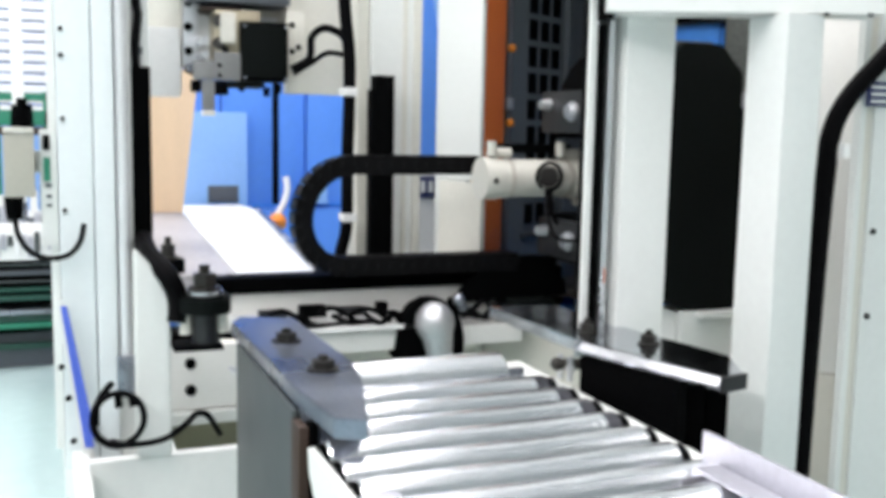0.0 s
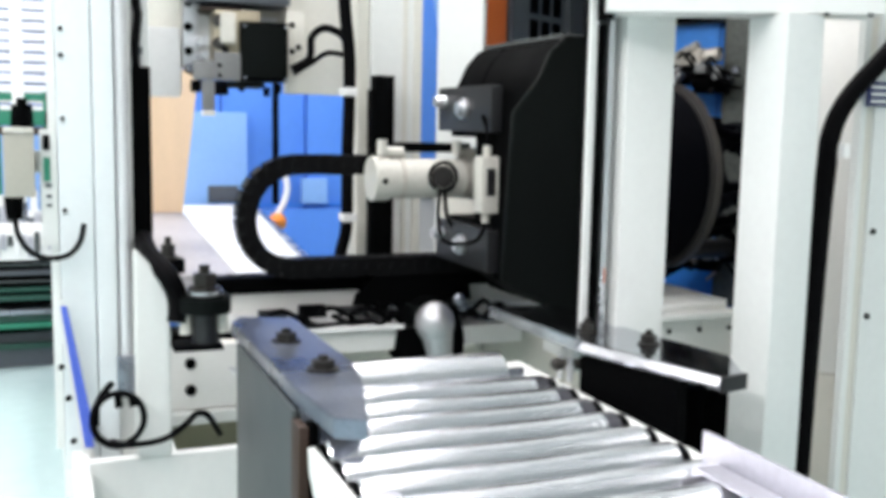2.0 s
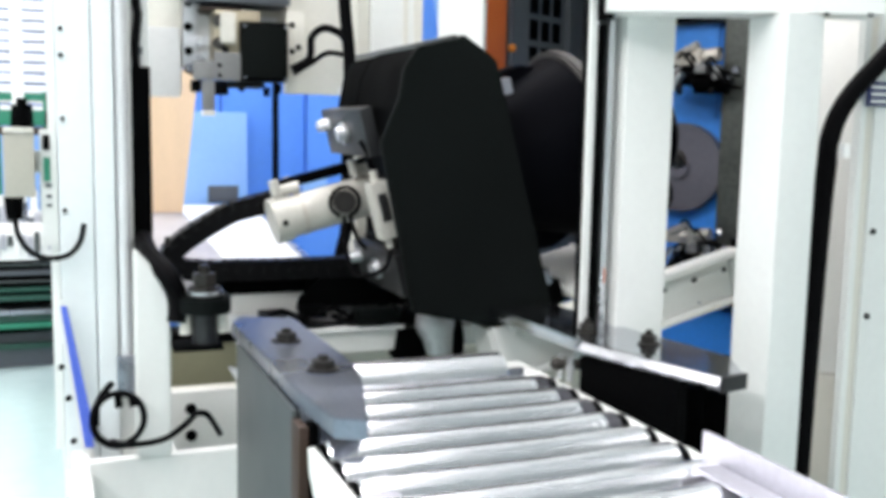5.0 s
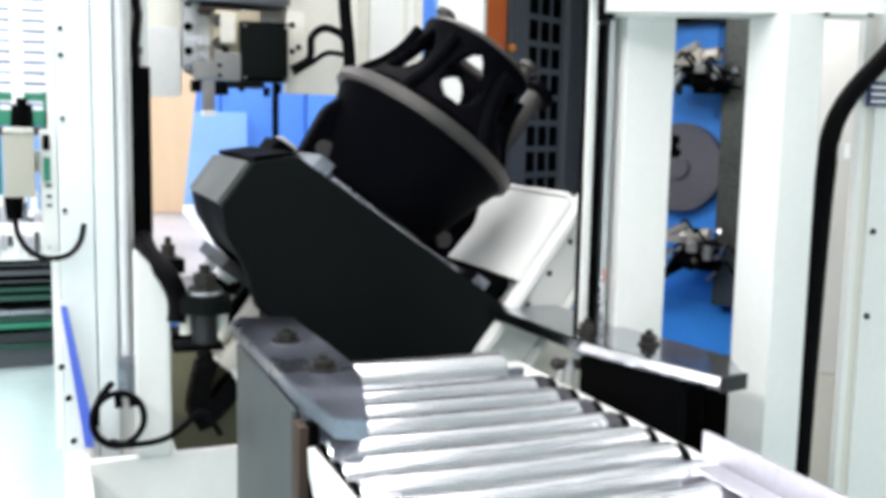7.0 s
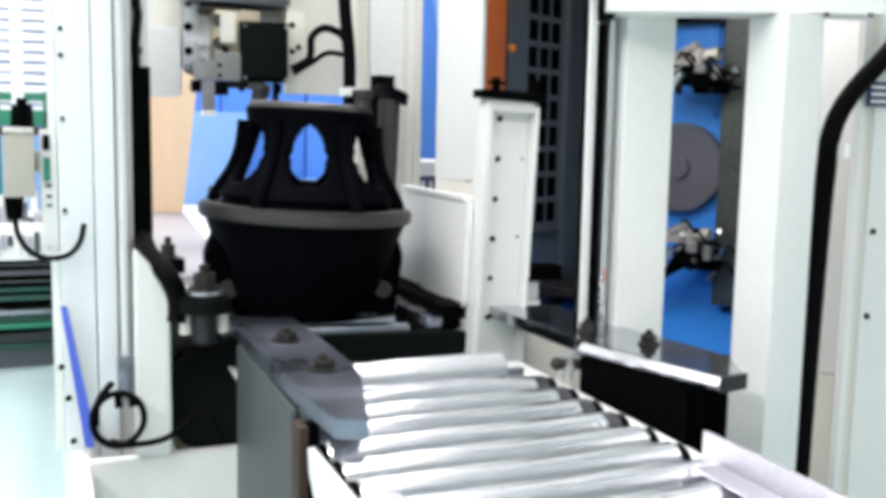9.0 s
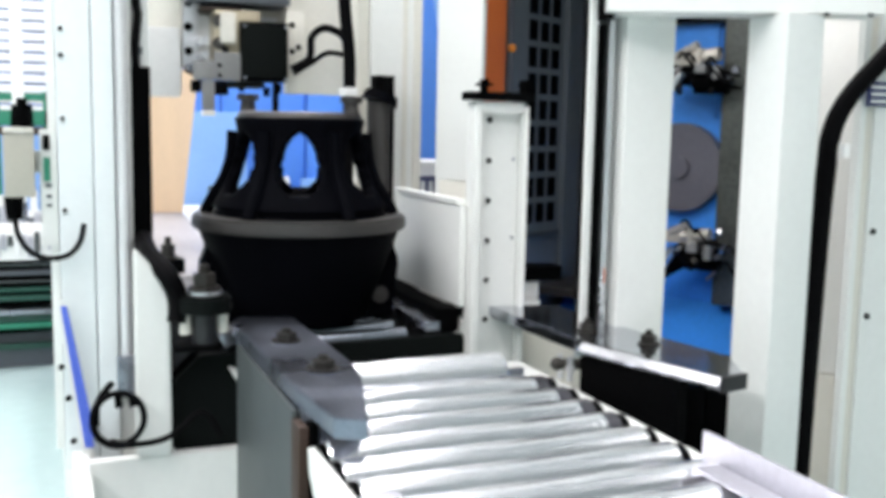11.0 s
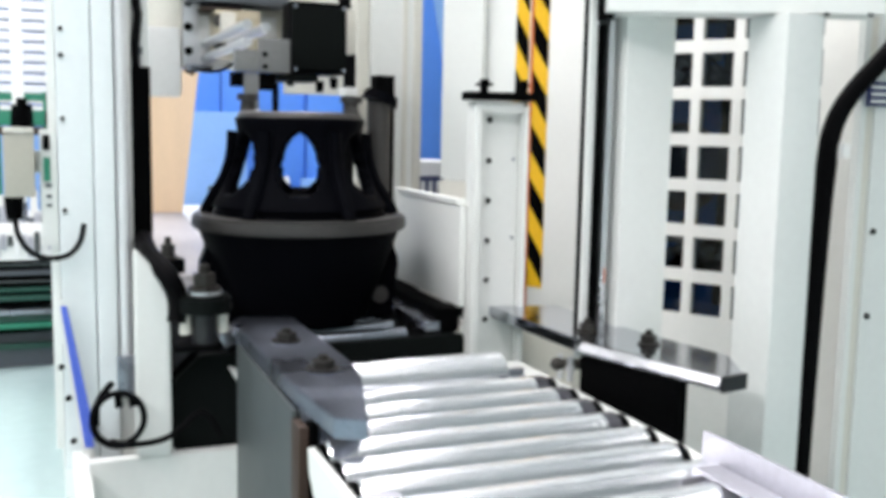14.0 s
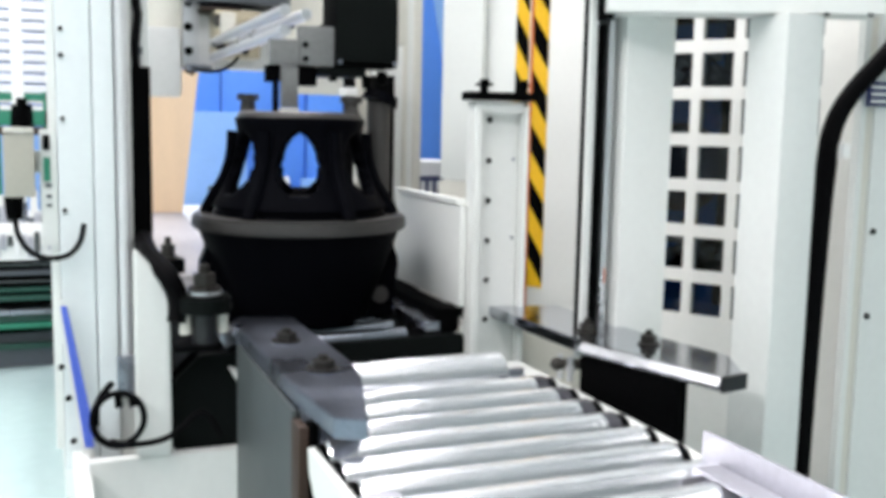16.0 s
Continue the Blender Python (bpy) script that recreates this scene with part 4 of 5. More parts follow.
# ---- overhead gripper ----
def gripper_mount():
    t = thing("gripper_mount", "bolted steel mounting plate with guide bush", "mounting plate")
    part("plate", box(B(), 0.595, 0.665, 4.75, 4.79, 1.81, 2.5, 0.004), ALU, t, "bright bolted steel plate")
    part("backing", box(B(), 0.40, 0.60, 4.86, 4.95, 1.69, 2.6, 0.006), CREAM, t, "pale backing panel")
    part("backing", box(B(), 0.602, 1.30, 4.86, 4.95, 1.80, 2.6, 0.006), CREAM, t, "pale backing panel")
    part("backing_side", box(B(), 1.07, 1.37, 4.72, 4.80, 1.69, 2.6, 0.006), CREAM, t)
    part("grey_cover", box(B(), 0.44, 0.59, 4.80, 4.85, 1.66, 1.98, 0.02), COVERLIGHT, t, "pale grey rounded cover")
    part("beam", box(B(), 0.60, 1.06, 4.60, 4.85, 2.085, 2.3, 0.006), DARKPANEL, t)
    part("pale_clamp", box(B(), 0.735, 0.80, 4.545, 4.598, 1.90, 2.035, 0.006), IVORY, t, "cream clamp block")
    for z in (1.98, 1.87, 2.09):
        bm = B()
        rod(bm, (0.617, 4.75, z), (0.617, 4.738, z), 0.020, sides=14)
        part("bolt", bm, BLACK, t)
    part("frame_plate", box(B(), 0.668, 1.04, 4.801, 4.84, 1.80, 2.05, 0.004), TUBEALU, t, "bright frame plate")
    part("block", box(B(), 0.72, 0.92, 4.60, 4.80, 1.84, 2.05, 0.006), BRONZE, t, "worn bronze-coloured guide block")
    for x in (0.76, 0.85):
        part("bolt", rod(B(), (x, 4.60, 1.872), (x, 4.588, 1.872), 0.016, None, 14), BLACK, t)
    for z in (1.90, 2.00):
        bm = B()
        rod(bm, (0.73, 4.60, z), (0.73, 4.58, z), 0.028, sides=16)
        part("bush", bm, GREYIRON, t)
    part("top_plate", box(B(), 0.66, 0.84, 4.62, 4.84, 2.052, 2.062, 0.002), BROWNSTEEL, t)
    part("side_block", box(B(), 1.045, 1.13, 4.62, 4.72, 1.84, 2.06, 0.005), CREAM, t, "cream side block")
    for x, z in ((1.07, 2.0), (1.10, 1.9), (1.07, 1.88)):
        bm = B()
        rod(bm, (x, 4.62, z), (x, 4.608, z), 0.014, sides=12)
        part("bolt", bm, BLACK, t)
    part("lower_lug", box(B(), 0.60, 0.72, 4.68, 4.80, 1.775, 1.808, 0.004), STEEL, t)
    part("nozzle", rod(B(), (0.60, 4.70, 1.79), (0.635, 4.70, 1.765), 0.018, 0.012, 12), BROWNSTEEL, t)
    return t


gripper_mount()


def gripper():
    """Built at its forward place."""
    t = thing("gripper", "black gripper head on steel guide rods", "gripper")
    part("head", box(B(), 0.874, 1.085, 3.15, 3.32, 1.735, 2.0, 0.008), BLACK, t, "black box-shaped drive head")
    part("head_base", box(B(), 0.82, 0.98, 3.16, 3.32, 1.705, 1.733, 0.004), PLATEBLACK, t)
    part("adapter", box(B(), 0.665, 0.755, 3.16, 3.20, 1.735, 1.815, 0.004), ADAPTER, t)
    part("adapter", box(B(), 0.757, 0.872, 3.158, 3.20, 1.735, 1.86, 0.004), ADAPTER, t, "grey steel adapter plate")
    for x, z in ((0.776, 1.80), (0.776, 1.755)):
        bm = B()
        rod(bm, (x, 3.16, z), (x, 3.153, z), 0.010, sides=12)
        part("screw", bm, BLACK, t)
    part("jaw", box(B(), 0.655, 0.698, 3.17, 3.22, 1.680, 1.733, 0.004), BLACK, t)
    part("jaw", box(B(), 0.757, 0.818, 3.17, 3.22, 1.670, 1.733, 0.004), BLACK, t)
    finger = part("finger", box(B(), 0.70, 0.755, 3.165, 3.19, 1.60, 1.733, 0.003), ADAPTER, t, "grey steel gripper finger")
    part("finger_tip", box(B(), 0.698, 0.757, 3.162, 3.193, 1.575, 1.599, 0.004), IVORY, finger, "ivory finger tip")
    part("head_flange", box(B(), 0.876, 1.083, 3.141, 3.148, 1.752, 1.985, 0.003), PLATEBLACK, t, "thin black cover plate")
    for x, z in ((0.885, 1.72), (1.00, 1.70), (1.055, 1.715)):
        part("plug", rod(B(), (x, 3.22, z - 0.03), (x, 3.22, z + 0.012), 0.014, 0.018, 12), BLACK, t, "black cable plug")
    for x, z in ((0.72, 1.91), (0.72, 1.845), (0.79, 1.90)):
        bm = B()
        rod(bm, (x, 3.2, z), (x, 4.7, z), 0.019, sides=18)
        part("guide_rod", bm, ALU, t, "bright chromed guide rod")
    part("side_lug", box(B(), 1.088, 1.145, 3.22, 3.30, 1.82, 1.99, 0.006), CREAM, t)
    for x in (0.886, 1.072):
        for z in (1.75, 1.98):
            bm = B()
            rod(bm, (x, 3.15, z), (x, 3.136, z), 0.008, sides=10)
            part("screw", bm, STEEL, t)
    return t


grip = gripper()


def gripper_cables():
    t = thing("gripper_cables", "black cables looping beside the gripper", "cable")
    for pts, r in (([(1.02, 4.40, 1.79), (1.10, 4.40, 1.84), (1.11, 4.40, 1.93), (1.17, 4.40, 1.975), (1.25, 4.38, 1.94), (1.27, 4.30, 1.83)], 0.017),
                   ([(1.03, 4.40, 1.77), (1.11, 4.40, 1.82), (1.18, 4.40, 1.865), (1.25, 4.38, 1.86), (1.27, 4.30, 1.84)], 0.012)):
        bm = B()
        tube(bm, pts, r)
        part("cable", bm, RUBBER, t)
    bm = B()
    tube(bm, [(0.62, 4.70, 1.80), (0.68, 4.62, 1.775), (0.76, 4.60, 1.79), (0.82, 4.6, 1.84)], 0.008)
    part("cable", bm, RUBBER, t)


gripper_cables()


# ---- machine tool with its sliding doors, set askew to the conveyor ----
# its own space: x along the front towards the viewer, y into the machine
MEET = Matrix.Translation((1.811, 3.60, 0.0)) @ pose(0, 0, 0, 0, 0, -59.04)
DOOR_TOP = 2.75


def warning_edge(parent, x0, x1, y, z0, z1):
    strip = part("warning_tape", box(B(), x0, x1, y - 0.002, y - 0.0005, z0, z1), YELLOW, parent, "yellow and black hazard tape")
    w, k = x1 - x0, z0 + 0.02
    while k < z1 - 0.22:
        bm = prism(B(), [(x0, k + 0.105), (x1, k), (x1, k + 0.105), (x0, k + 0.21)], y - 0.004, y - 0.0025, "y")
        part("black_bar", bm, BLACK, strip)
        k += 0.214
    return strip


def leading_leaf():
    t = thing("sliding_door", "plain cream door leaf with hazard-striped leading edge", "sliding door", MEET, group="machine doors")
    part("panel", box(B(), 0.0, 0.42, 0.0, 0.045, 0.744, DOOR_TOP, 0.002), DOORCREAM, t, "cream painted door leaf")
    warning_edge(t, 0.002, 0.072, 0.0, 0.905, DOOR_TOP)
    part("foot", box(B(), 0.0, 0.06, -0.006, -0.001, 0.76, 0.80, 0.002), STEEL, t, "steel guide shoe")
    return t


def window_leaf():
    t = thing("sliding_door", "cream door leaf with rows of small smoked panes", "sliding door", MEET, group="machine doors")
    gaps = [(0.432 + 0.15 * k, 0.547 + 0.15 * k) for k in range(5)]
    cols = [(0.36, 0.432)] + [(0.547 + 0.15 * k, 0.582 + 0.15 * k) for k in range(4)] + [(1.147, 1.75)]
    rows = [0.89 + 0.163 * i for i in range(10)]
    bm = B()
    for a, b in cols:
        box(bm, a, b, -0.05, -0.010, 0.36, DOOR_TOP)
    for a, b in gaps:
        box(bm, a, b, -0.0495, -0.010, 0.36, rows[0])
        for r in rows:
            box(bm, a, b, -0.0495, -0.010, r + 0.119, r + 0.163)
        box(bm, a, b, -0.0495, -0.010, rows[-1] + 0.163, DOOR_TOP)
    part("panel", bm, DOORCREAM, t, "cream painted door leaf", False)
    shared = None
    for a, b in gaps:
        for r in rows:
            if shared is None:
                ob = part("pane", box(B(), 0, 0.115, -0.034, -0.028, 0, 0.119), TINT, t)
                shared = ob.data
            else:
                ob = new("pane", shared)
                ob.parent = t
            ob["label"] = "smoked glass pane"
            ob.matrix_basis = Matrix.Translation((a, 0, r))
    return t


door_lead = leading_leaf()
door_panes = window_leaf()


def sliding_door_left():
    t = thing("sliding_door", "white sliding machine door with brown rubber edge", "sliding door", MEET, group="machine doors")
    part("panel", box(B(), -0.245, -0.012, 0.0, 0.16, 0.744, DOOR_TOP, 0.003), WHITE, t, "white door leaf")
    part("edge_seal", box(B(), -0.012, 0.0, 0.004, 0.16, 0.744, DOOR_TOP, 0.002), BROWN, t, "rust-brown rubber edge seal")
    warning_edge(t, -0.078, -0.016, 0.0, 0.915, DOOR_TOP)
    return t


door_l = sliding_door_left()


def machine_housing():
    t = thing("machining_centre", "white enclosed machining centre with dark interior", "machine tool", MEET)
    part("front_pillar", box(B(), -0.42, -0.215, -0.045, -0.02, 1.325, 3.0, 0.004), WHITE, t, "white front pillar")
    part("lower_cover", box(B(), -0.42, -0.20, -0.052, -0.02, 0.0, 1.32, 0.004), CREAM, t, "cream lower cover")
    # unseen roof, added so the interior is lit only through the doorway
    part("roof", box(B(), -0.42, 2.06, 0.125, 1.66, 3.003, 3.04, 0.004), WHITE, t, "unseen white roof sheet added to darken the interior")
    part("sill", box(B(), -0.42, 0.55, 0.0, 0.12, 0.0, 0.74, 0.006), CREAM, t, "cream machine sill")
    # solid black block: the opening's darkness is put into its colour
    part("opening_block", box(B(), 0.552, 1.078, 0.02, 0.12, 0.0, 0.60, 0.006), BLACK, t, "black block in place of the dark opening at the sill")
    part("sill", box(B(), 1.08, 1.9, 0.0, 0.12, 0.0, 0.74, 0.006), CREAM, t, "cream machine sill")
    part("door_track", box(B(), 0.552, 1.078, 0.0, 0.045, 0.722, 0.742, 0.002), BLACK, t, "dark door track")
    for x, w in ((0.70, 0.014), (0.76, 0.03), (0.90, 0.02)):
        part("track_bracket", box(B(), x, x + w, 0.002, 0.018, 0.0, 0.718, 0.002), BLACK, t)
    part("lintel", box(B(), -0.42, 1.9, 0.0, 0.12, 2.80, 3.0, 0.006), WHITE, t)
    # inner side wall with slots
    wall = box(B(), -0.40, -0.36, 0.125, 1.6, 0.0, 3.0, 0.003)
    side = part("inner_wall", wall, INNERM, t, "dark grey inner wall")
    for r in range(14):
        for c in range(3):
            y, z = 0.53 + 0.10 * c, 1.10 + 0.122 * r
            part("slot", box(B(), -0.3585, -0.353, y, y + 0.066, z, z + 0.092), BLACK, side, "black vent slot")
    part("corner_post", box(B(), -0.357, -0.335, 0.845, 0.90, 0.83, 3.0, 0.003), INNERM, side)
    part("grid_foot", box(B(), -0.357, -0.345, 0.50, 0.84, 1.03, 1.055, 0.003), GREYSTEEL, side, "grey sill under the vent slots")
    part("ledge", box(B(), -0.355, 0.02, 0.60, 1.55, 0.76, 0.80, 0.006), GREYIRON, t, "grey steel ledge inside")
    bm = B()
    rod(bm, (-0.33, 0.33, 0.9), (-0.33, 0.33, 2.6), 0.016)
    part("rod", bm, DARKPANEL, t)
    for z in (1.90, 1.57):
        bm = B()
        ball(bm, (-0.32, 0.33, z), 0.021)
        part("lamp_cap", bm, ORANGE, t, "orange cap")
    bm = B()
    rod(bm, (-0.32, 0.32, 1.63), (-0.32, 0.32, 1.68), 0.018)
    part("nut", bm, ALU, t)
    part("back_wall", box(B(), -0.36, 2.4, 1.6, 1.66, 0.0, 3.0, 0.003), INNERM, t, "dark grey back wall")
    part("end_wall", box(B(), 2.0, 2.06, 0.14, 1.6, 0.0, 3.0, 0.003), INNERM, t)
    # blue bed casting with steel pallet and clamps
    bm = prism(B(), [(0.16, 0.0), (1.5, 0.0), (1.5, 0.84), (1.05, 0.90), (0.72, 0.62), (0.16, 0.50)], -0.30, 1.7, "x")
    part("bed", bm, CASTBLUE, t, "blue cast machine bed")
    bm = prism(B(), [(0.05, 0.60), (0.75, 0.60), (0.62, 1.05), (0.47, 1.12), (0.49, 1.40), (0.55, 1.60), (0.42, 1.62), (0.42, 2.03), (0.05, 2.03)], 0.90, 1.20, "y")
    bmesh.ops.bevel(bm, geom=list(bm.edges), offset=0.015, segments=2, affect="EDGES")
    part("saddle", bm, CASTBLUE, t, "blue curved cast saddle")
    bm = B()
    rod(bm, (0.27, 0.84, 1.385), (0.27, 0.895, 1.385), 0.20, sides=44)
    rod(bm, (0.27, 0.82, 1.385), (0.27, 0.84, 1.385), 0.05, sides=24)
    part("disc", bm, DISCM, t, "grey steel rotary disc")
    part("steel_pallet", box(B(), 0.47, 0.85, 0.80, 0.89, 0.78, 2.5, 0.012), PALLET, t, "grey steel pallet face")
    part("dark_guard", box(B(), 0.05, 0.60, 0.84, 0.88, 2.035, 2.5, 0.006), BLACK, t)
    for z, lean in ((1.80, -0.05), (1.03, 0.10)):
        bm = B()
        rod(bm, (0.22, 0.70, z - 0.03 - lean), (0.46, 0.76, z + lean * 0.5), 0.045, 0.06, sides=16)
        rod(bm, (0.38, 0.72, z - 0.04), (0.52, 0.74, z - 0.04), 0.05, sides=14)
        arm = part("clamp", bm, BLACK, t, "black hydraulic clamp")
        bm = B()
        box(bm, 0.30, 0.42, 0.66, 0.72, z + 0.03, z + 0.085, 0.012)
        rod(bm, (0.37, 0.68, z + 0.06), (0.50, 0.68, z + 0.075), 0.030)
        rod(bm, (0.32, 0.67, z + 0.075), (0.41, 0.66, z + 0.115), 0.018)
        rod(bm, (0.42, 0.655, z + 0.03), (0.42, 0.655, z + 0.10), 0.016)
        part("clamp_tip", bm, CLAMPM, arm, "worn bright clamp tip")
        bm = B()
        box(bm, 0.405, 0.455, 0.64, 0.70, z - 0.005, z + 0.045, 0.008)
        rod(bm, (0.50, 0.66, z - 0.03), (0.50, 0.66, z + 0.03), 0.02)
        part("valve_block", bm, ADAPTER, arm, "grey valve block")
        bm = B()
        rod(bm, (0.29, 0.66, z - 0.07), (0.34, 0.66, z + 0.0), 0.022)
        part("clamp_pin", bm, ALU, arm, "bright clamp pin")
        for i in range(4):
            bm = B()
            rod(bm, (0.46 + 0.035 * i, 0.72, z - 0.02 + 0.03 * (i % 2)), (0.46 + 0.035 * i, 0.69, z - 0.02 + 0.03 * (i % 2)), 0.015, sides=10)
            part("fitting", bm, STEEL, arm)
        rnd = random.Random(int(z * 100))
        for i in range(14):
            x, dz = 0.30 + rnd.uniform(0, 0.27), rnd.uniform(-0.09, 0.10)
            bm = B()
            if i % 3:
                rod(bm, (x, 0.70, z + dz), (x + rnd.uniform(-0.04, 0.05), 0.66, z + dz + rnd.uniform(-0.04, 0.04)), rnd.uniform(0.007, 0.015), sides=9)
                part("fitting", bm, (STEEL, BOLTM, ALU, RUBBER)[i % 4], arm)
            else:
                tube(bm, [(x, 0.68, z + dz), (x + 0.04, 0.64, z + dz + 0.04), (x + 0.09, 0.66, z + dz - 0.02), (x + 0.13, 0.74, z + dz - 0.03)], 0.006)
                part("pipe", bm, RUBBER, arm, "thin black hydraulic pipe")


machine_housing()


# ---- posts of the guard beside the guide bar ----
def guard_column():
    t = thing("guard_column", "white guard column with guide rail on its side", "column")
    part("post", box(B(), 1.465, 1.622, 2.35, 2.42, 0.0, 2.4, 0.010), WHITE, t)
    bm = B()
    rod(bm, (1.432, 2.38, 1.0), (1.432, 2.38, 2.4), 0.013, sides=16)
    part("guide_tube", bm, ALU, t, "bright guide tube")
    part("track", box(B(), 1.386, 1.406, 2.36, 2.41, 1.0, 1.83, 0.002), BLACK, t, "black slide track")
    part("track_head", box(B(), 1.380, 1.412, 2.33, 2.41, 1.84, 1.95, 0.003), BLACK, t)
    part("edge_strip", box(B(), 1.363, 1.384, 2.368, 2.382, 0.98, 2.4, 0.002), WHITE, t)
    part("tie_strip", box(B(), 1.372, 1.384, 2.384, 2.424, 0.98, 2.4, 0.001), BLACK, t)
    part("mark", box(B(), 1.430, 1.4345, 2.3655, 2.3668, 1.125, 1.165), BROWN, t, "small red mark")
    part("tie_plate", box(B(), 1.386, 1.47, 2.425, 2.44, 0.9, 2.4, 0.002), COOLWHITE, t)


guard_column()


def guard_post():
    t = thing("guard_post", "square white guard post with top rail", "post")
    part("post", box(B(), 1.748, 1.866, 2.05, 2.205, 0.0, 1.853, 0.008), CABINETM, t)
    bm = prism(B(), [(1.36, 2.28), (1.99, 1.98), (2.06, 2.10), (1.42, 2.42)], 1.855, 1.90)
    part("top_rail", bm, WHITE, t, "white top rail")
    part("top_rail_head", prism(B(), [(1.34, 2.32), (2.05, 2.0), (2.12, 2.12), (1.42, 2.46)], 1.904, 2.1), WHITE, t)
    for x, y in ((1.855, 2.035), (1.955, 1.99)):
        bm = B()
        rod(bm, (x, y, 1.855), (x, y, 1.848), 0.007, sides=12)
        part("screw", bm, BLACK, t)


guard_post()


def control_cabinet():
    t = thing("control_cabinet", "cream control cabinet with black cable duct", "cabinet")
    part("body", box(B(), 2.54, 3.2, 2.24, 2.5, 0.0, 2.3, 0.006), CREAM, t)
    part("front", box(B(), 2.185, 3.2, 2.215, 2.237, 0.0, 2.3, 0.003), CREAM, t)
    part("edge_panel", box(B(), 2.16, 2.182, 2.21, 2.237, 0.0, 2.3, 0.003), WHITE, t)
    part("door_panel", box(B(), 2.205, 3.2, 2.20, 2.213, 0.1, 2.3, 0.004), CABINETM, t)
    bm = B()
    tube(bm, [(2.26, 2.15, 1.85), (2.18, 2.15, 1.77), (2.06, 2.15, 1.655), (2.005, 2.15, 1.56), (1.993, 2.15, 1.45), (1.982, 2.15, 1.2), (1.970, 2.15, 0.60), (1.970, 2.15, 0.0)], 0.027, 14)
    part("duct", bm, RUBBER, t, "thick black corrugated cable duct")
    part("clip", box(B(), 2.005, 2.026, 2.10, 2.16, 1.485, 1.525, 0.003), PAPER, t, "white cable clip")
    lab = part("notice", box(B(), 2.165, 2.30, 2.192, 2.198, 1.63, 1.70, 0.001), NAVY, t, "dark blue notice with pale marks")
    for i in range(3):
        part("mark", box(B(), 2.175, 2.29, 2.189, 2.1915, 1.64 + 0.02 * i, 1.648 + 0.02 * i), PAPER, lab)
    for z in (1.27, 1.02):
        bm = B()
        rod(bm, (2.225, 2.20, z), (2.225, 2.192, z), 0.0085, sides=12)
        part("lock", bm, BLACK, t, "small dark lock")


control_cabinet()

# ---- motion ----
SHIFT = [(0.0, 0.65), (0.5, 0.65), (0.7, 0.614), (1.0, 0.523), (1.5, 0.377), (2.0, 0.220), (2.5, 0.074), (2.8, 0.012), (3.0, 0.0), (16.0, 0.0)]
TILT = [(0.0, 90), (4.25, 90), (4.6, 84), (5.3, 69.5), (6.3, 48), (7.0, 36), (7.6, 26), (8.2, 15.5), (8.6, 8.8), (9.0, 2.4), (9.3, 0.5), (9.6, 0), (16.0, 0)]
CHAIN_LENGTH = 1.83


def between(rows, t):
    for (a, va), (b, vb) in zip(rows, rows[1:]):
        if a <= t <= b:
            return va + (vb - va) * (t - a) / (b - a)
    return rows[-1][1]


def chain_line(t):
    """The chain's middle line at a time: along the rail, round the bend and up to its bracket."""
    s, tilt = between(SHIFT, t), radians(between(TILT, t))
    ax, az = -0.647, -0.42
    end = Vector((1.37 + s + ax * math.cos(tilt) + az * math.sin(tilt), 0.753 - ax * math.sin(tilt) + az * math.cos(tilt)))
    out = Vector((-math.sin(tilt), -math.cos(tilt)))
    best = None
    for k in range(120):
        g = Vector((1.30 - 0.012 * k, 1.015))
        turn = end + out * (0.05 + (0.15 + s / 2) * math.sin(tilt))
        w = min(1.0, 1.6 * math.cos(tilt))
        loop = 0.66 * (turn - g).length
        reach = (1 - w) * loop + w * 0.35
        sag = (1 - w) * loop + w * max(0.2, end.y - 0.15)
        fall = (out * math.sin(tilt) + Vector((0, -1)) * math.cos(tilt)).normalized()
        pts = [Vector((1.75, 1.015))]
        c0, c1, c2, c3 = g, g + Vector((-reach, 0)), turn + fall * sag, turn
        for i in range(41):
            u = i / 40
            pts.append((1 - u) ** 3 * c0 + 3 * u * (1 - u) ** 2 * c1 + 3 * u * u * (1 - u) * c2 + u ** 3 * c3)
        pts.append(end)
        size = sum((q - p).length for p, q in zip(pts, pts[1:]))
        if best is None or abs(size - CHAIN_LENGTH) < best[0]:
            best = (abs(size - CHAIN_LENGTH), pts, size)
    return best[1], best[2]


def chain_poses(t):
    pts, size = chain_line(t)
    step, out, run, seg = size / LINKS, [], 0.0, 0
    for i in range(LINKS):
        want = (i + 0.5) * step
        while seg < len(pts) - 2 and run + (pts[seg + 1] - pts[seg]).length < want:
            run += (pts[seg + 1] - pts[seg]).length
            seg += 1
        d = pts[seg + 1] - pts[seg]
        p = pts[seg] + d * ((want - run) / max(d.length, 1e-6))
        out.append((p.x, p.y, math.degrees(math.atan2(-d.y, d.x))))
    return out


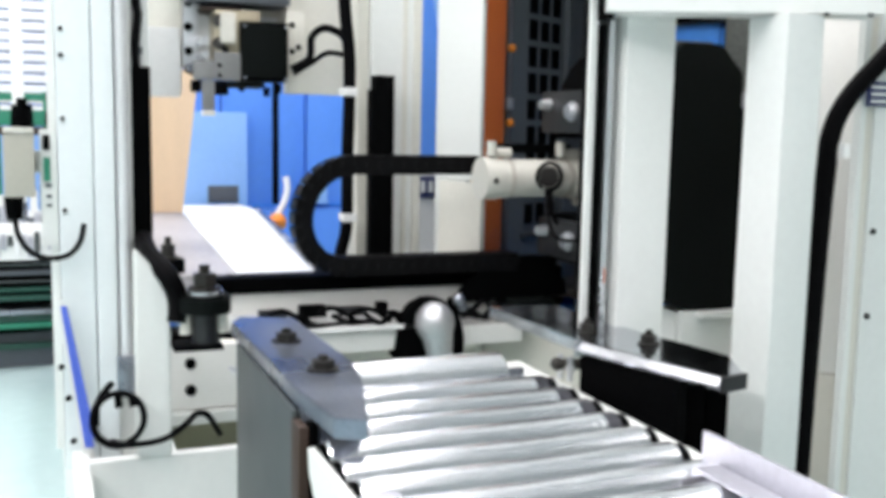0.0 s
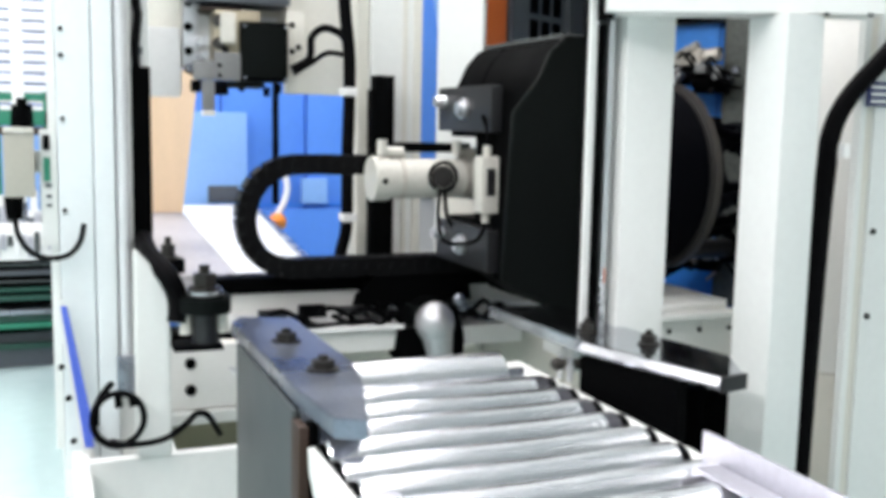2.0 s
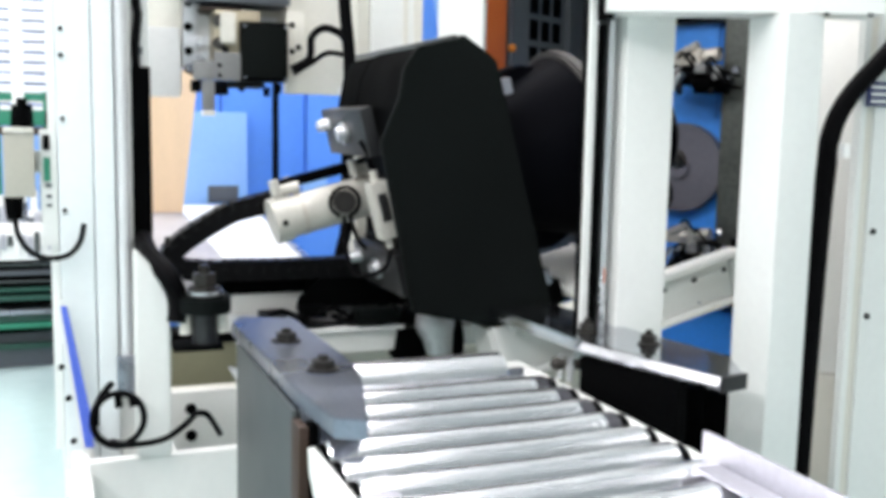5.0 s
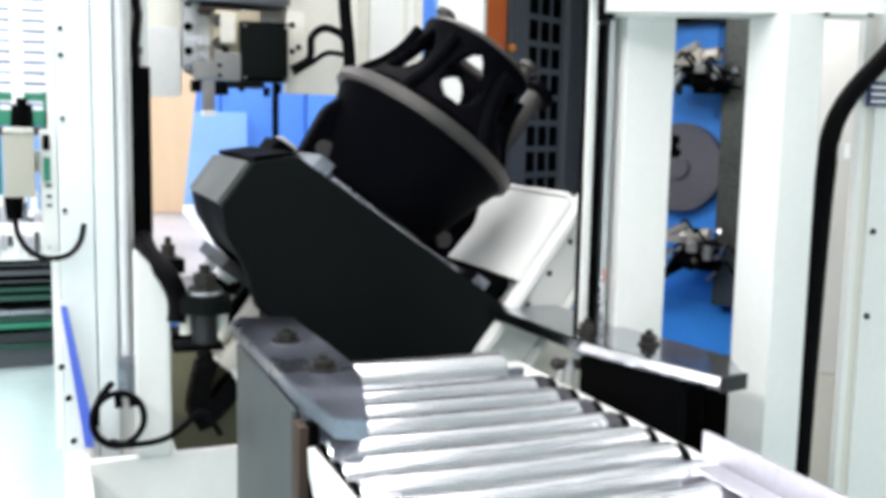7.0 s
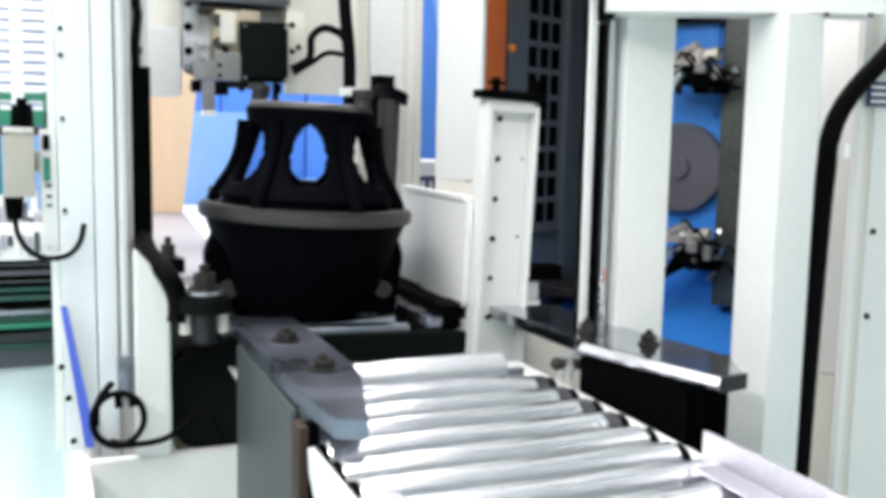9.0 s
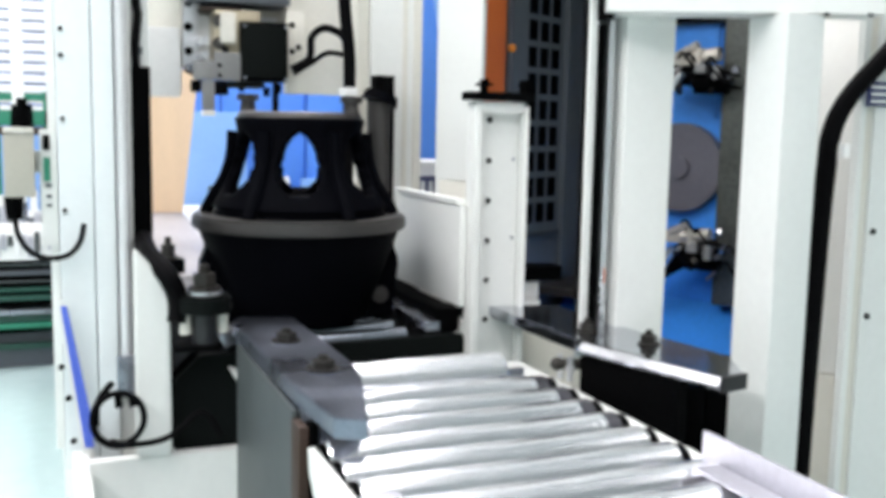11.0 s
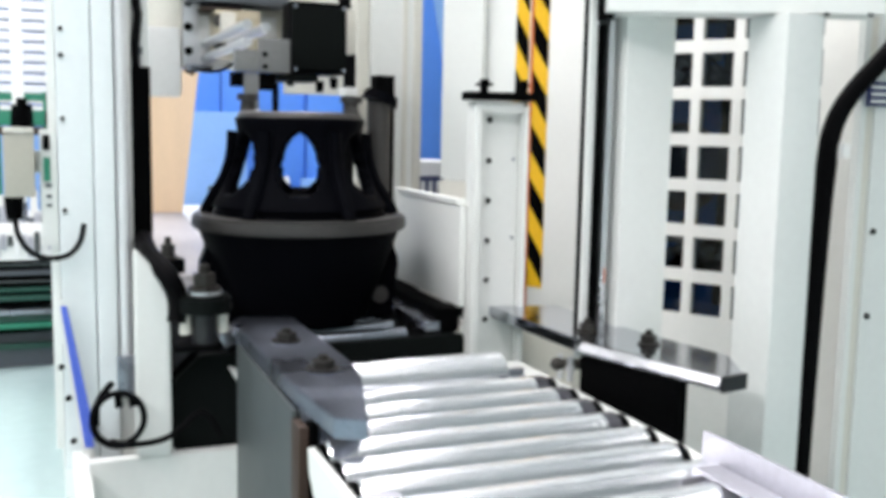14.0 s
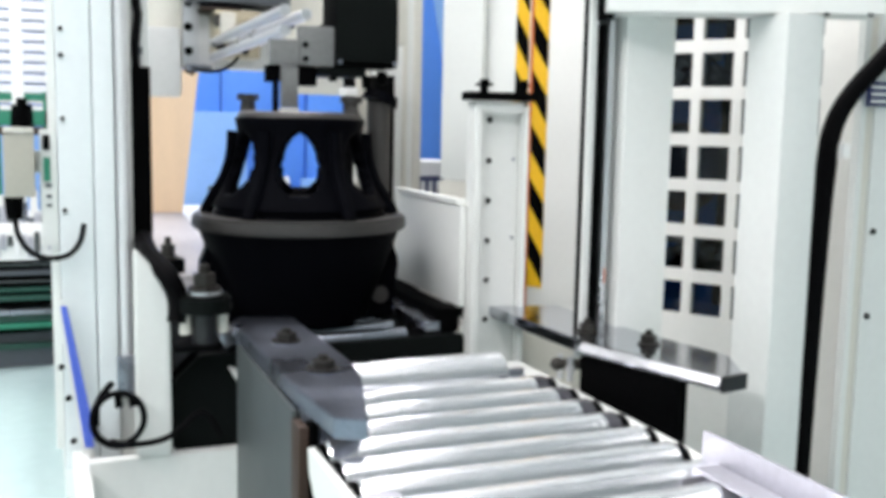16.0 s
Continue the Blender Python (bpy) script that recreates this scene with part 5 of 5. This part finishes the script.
def motions():
    times = sorted({t for t, _ in SHIFT} | {t for t, _ in TILT} | {4.9, 5.6, 6.0, 6.65, 7.3, 7.9})
    rows = []
    for t, s in SHIFT[:-1]:
        rows.append((t, pose(PIVOT[0] + s, 0, PIVOT[2], 0, 90, 0)))
    for t, a in TILT[1:]:
        rows.append((t, pose(PIVOT[0], 0, PIVOT[2], 0, a, 0)))
    walk(turnover, rows)
    walk(work, rows)
    walk(stop, [(t, pose(0, 0, z)) for t, z in ((0.0, 0.0), (6.6, 0.0), (7.6, -0.16), (16.0, -0.16))])
    walk(plate_lift, [(t, pose(0, 0, z)) for t, z in ((0.0, 0.0), (4.3, 0.0), (6.1, -0.48), (16.0, -0.48))])
    walk(slide, [(t, pose(s, 0, 0)) for t, s in SHIFT])
    table = [(t, chain_poses(t)) for t in times]
    for i, ob in enumerate(chain):
        walk(ob, [(t, pose(p[i][0], 3.60, p[i][1], 0, p[i][2], 0)) for t, p in table])
    back = [(0.0, 4.54), (11.6, 4.54), (12.0, 4.45), (12.5, 4.31), (13.0, 4.09), (13.5, 3.90), (14.0, 3.69), (14.5, 3.41), (15.0, 3.21), (15.3, 3.16), (15.5, 3.15), (16.0, 3.15)]
    walk(grip, [(t, pose(-0.036 * (y - 3.15), y - 3.15, 0)) for t, y in back])
    right = [(0.0, 1.05), (10.9, 1.05), (11.1, 1.0), (11.3, 0.878), (11.5, 0.703), (11.7, 0.54), (12.0, 0.30), (12.2, 0.22), (12.5, 0.145), (12.8, 0.065), (13.0, 0.028), (13.3, 0.002), (16.0, 0.002)]
    walk(door_lead, [(t, MEET @ pose(d, 0, 0)) for t, d in right])
    trail = [(0.0, 1.0), (10.9, 1.0), (11.1, 0.92), (11.3, 0.77), (11.5, 0.60), (11.7, 0.433), (11.9, 0.293), (12.0, 0.225), (12.3, 0.118), (12.5, 0.086), (13.0, 0.028), (13.3, 0.004), (13.5, 0.0), (16.0, 0.0)]
    walk(door_panes, [(t, MEET @ pose(d, 0, 0)) for t, d in trail])
    left = [(0.0, 0.238), (11.5, 0.238), (12.0, 0.197), (12.5, 0.12), (13.0, 0.03), (13.2, 0.002), (16.0, 0.002)]
    walk(door_l, [(t, MEET @ pose(-d, 0, 0)) for t, d in left])


motions()
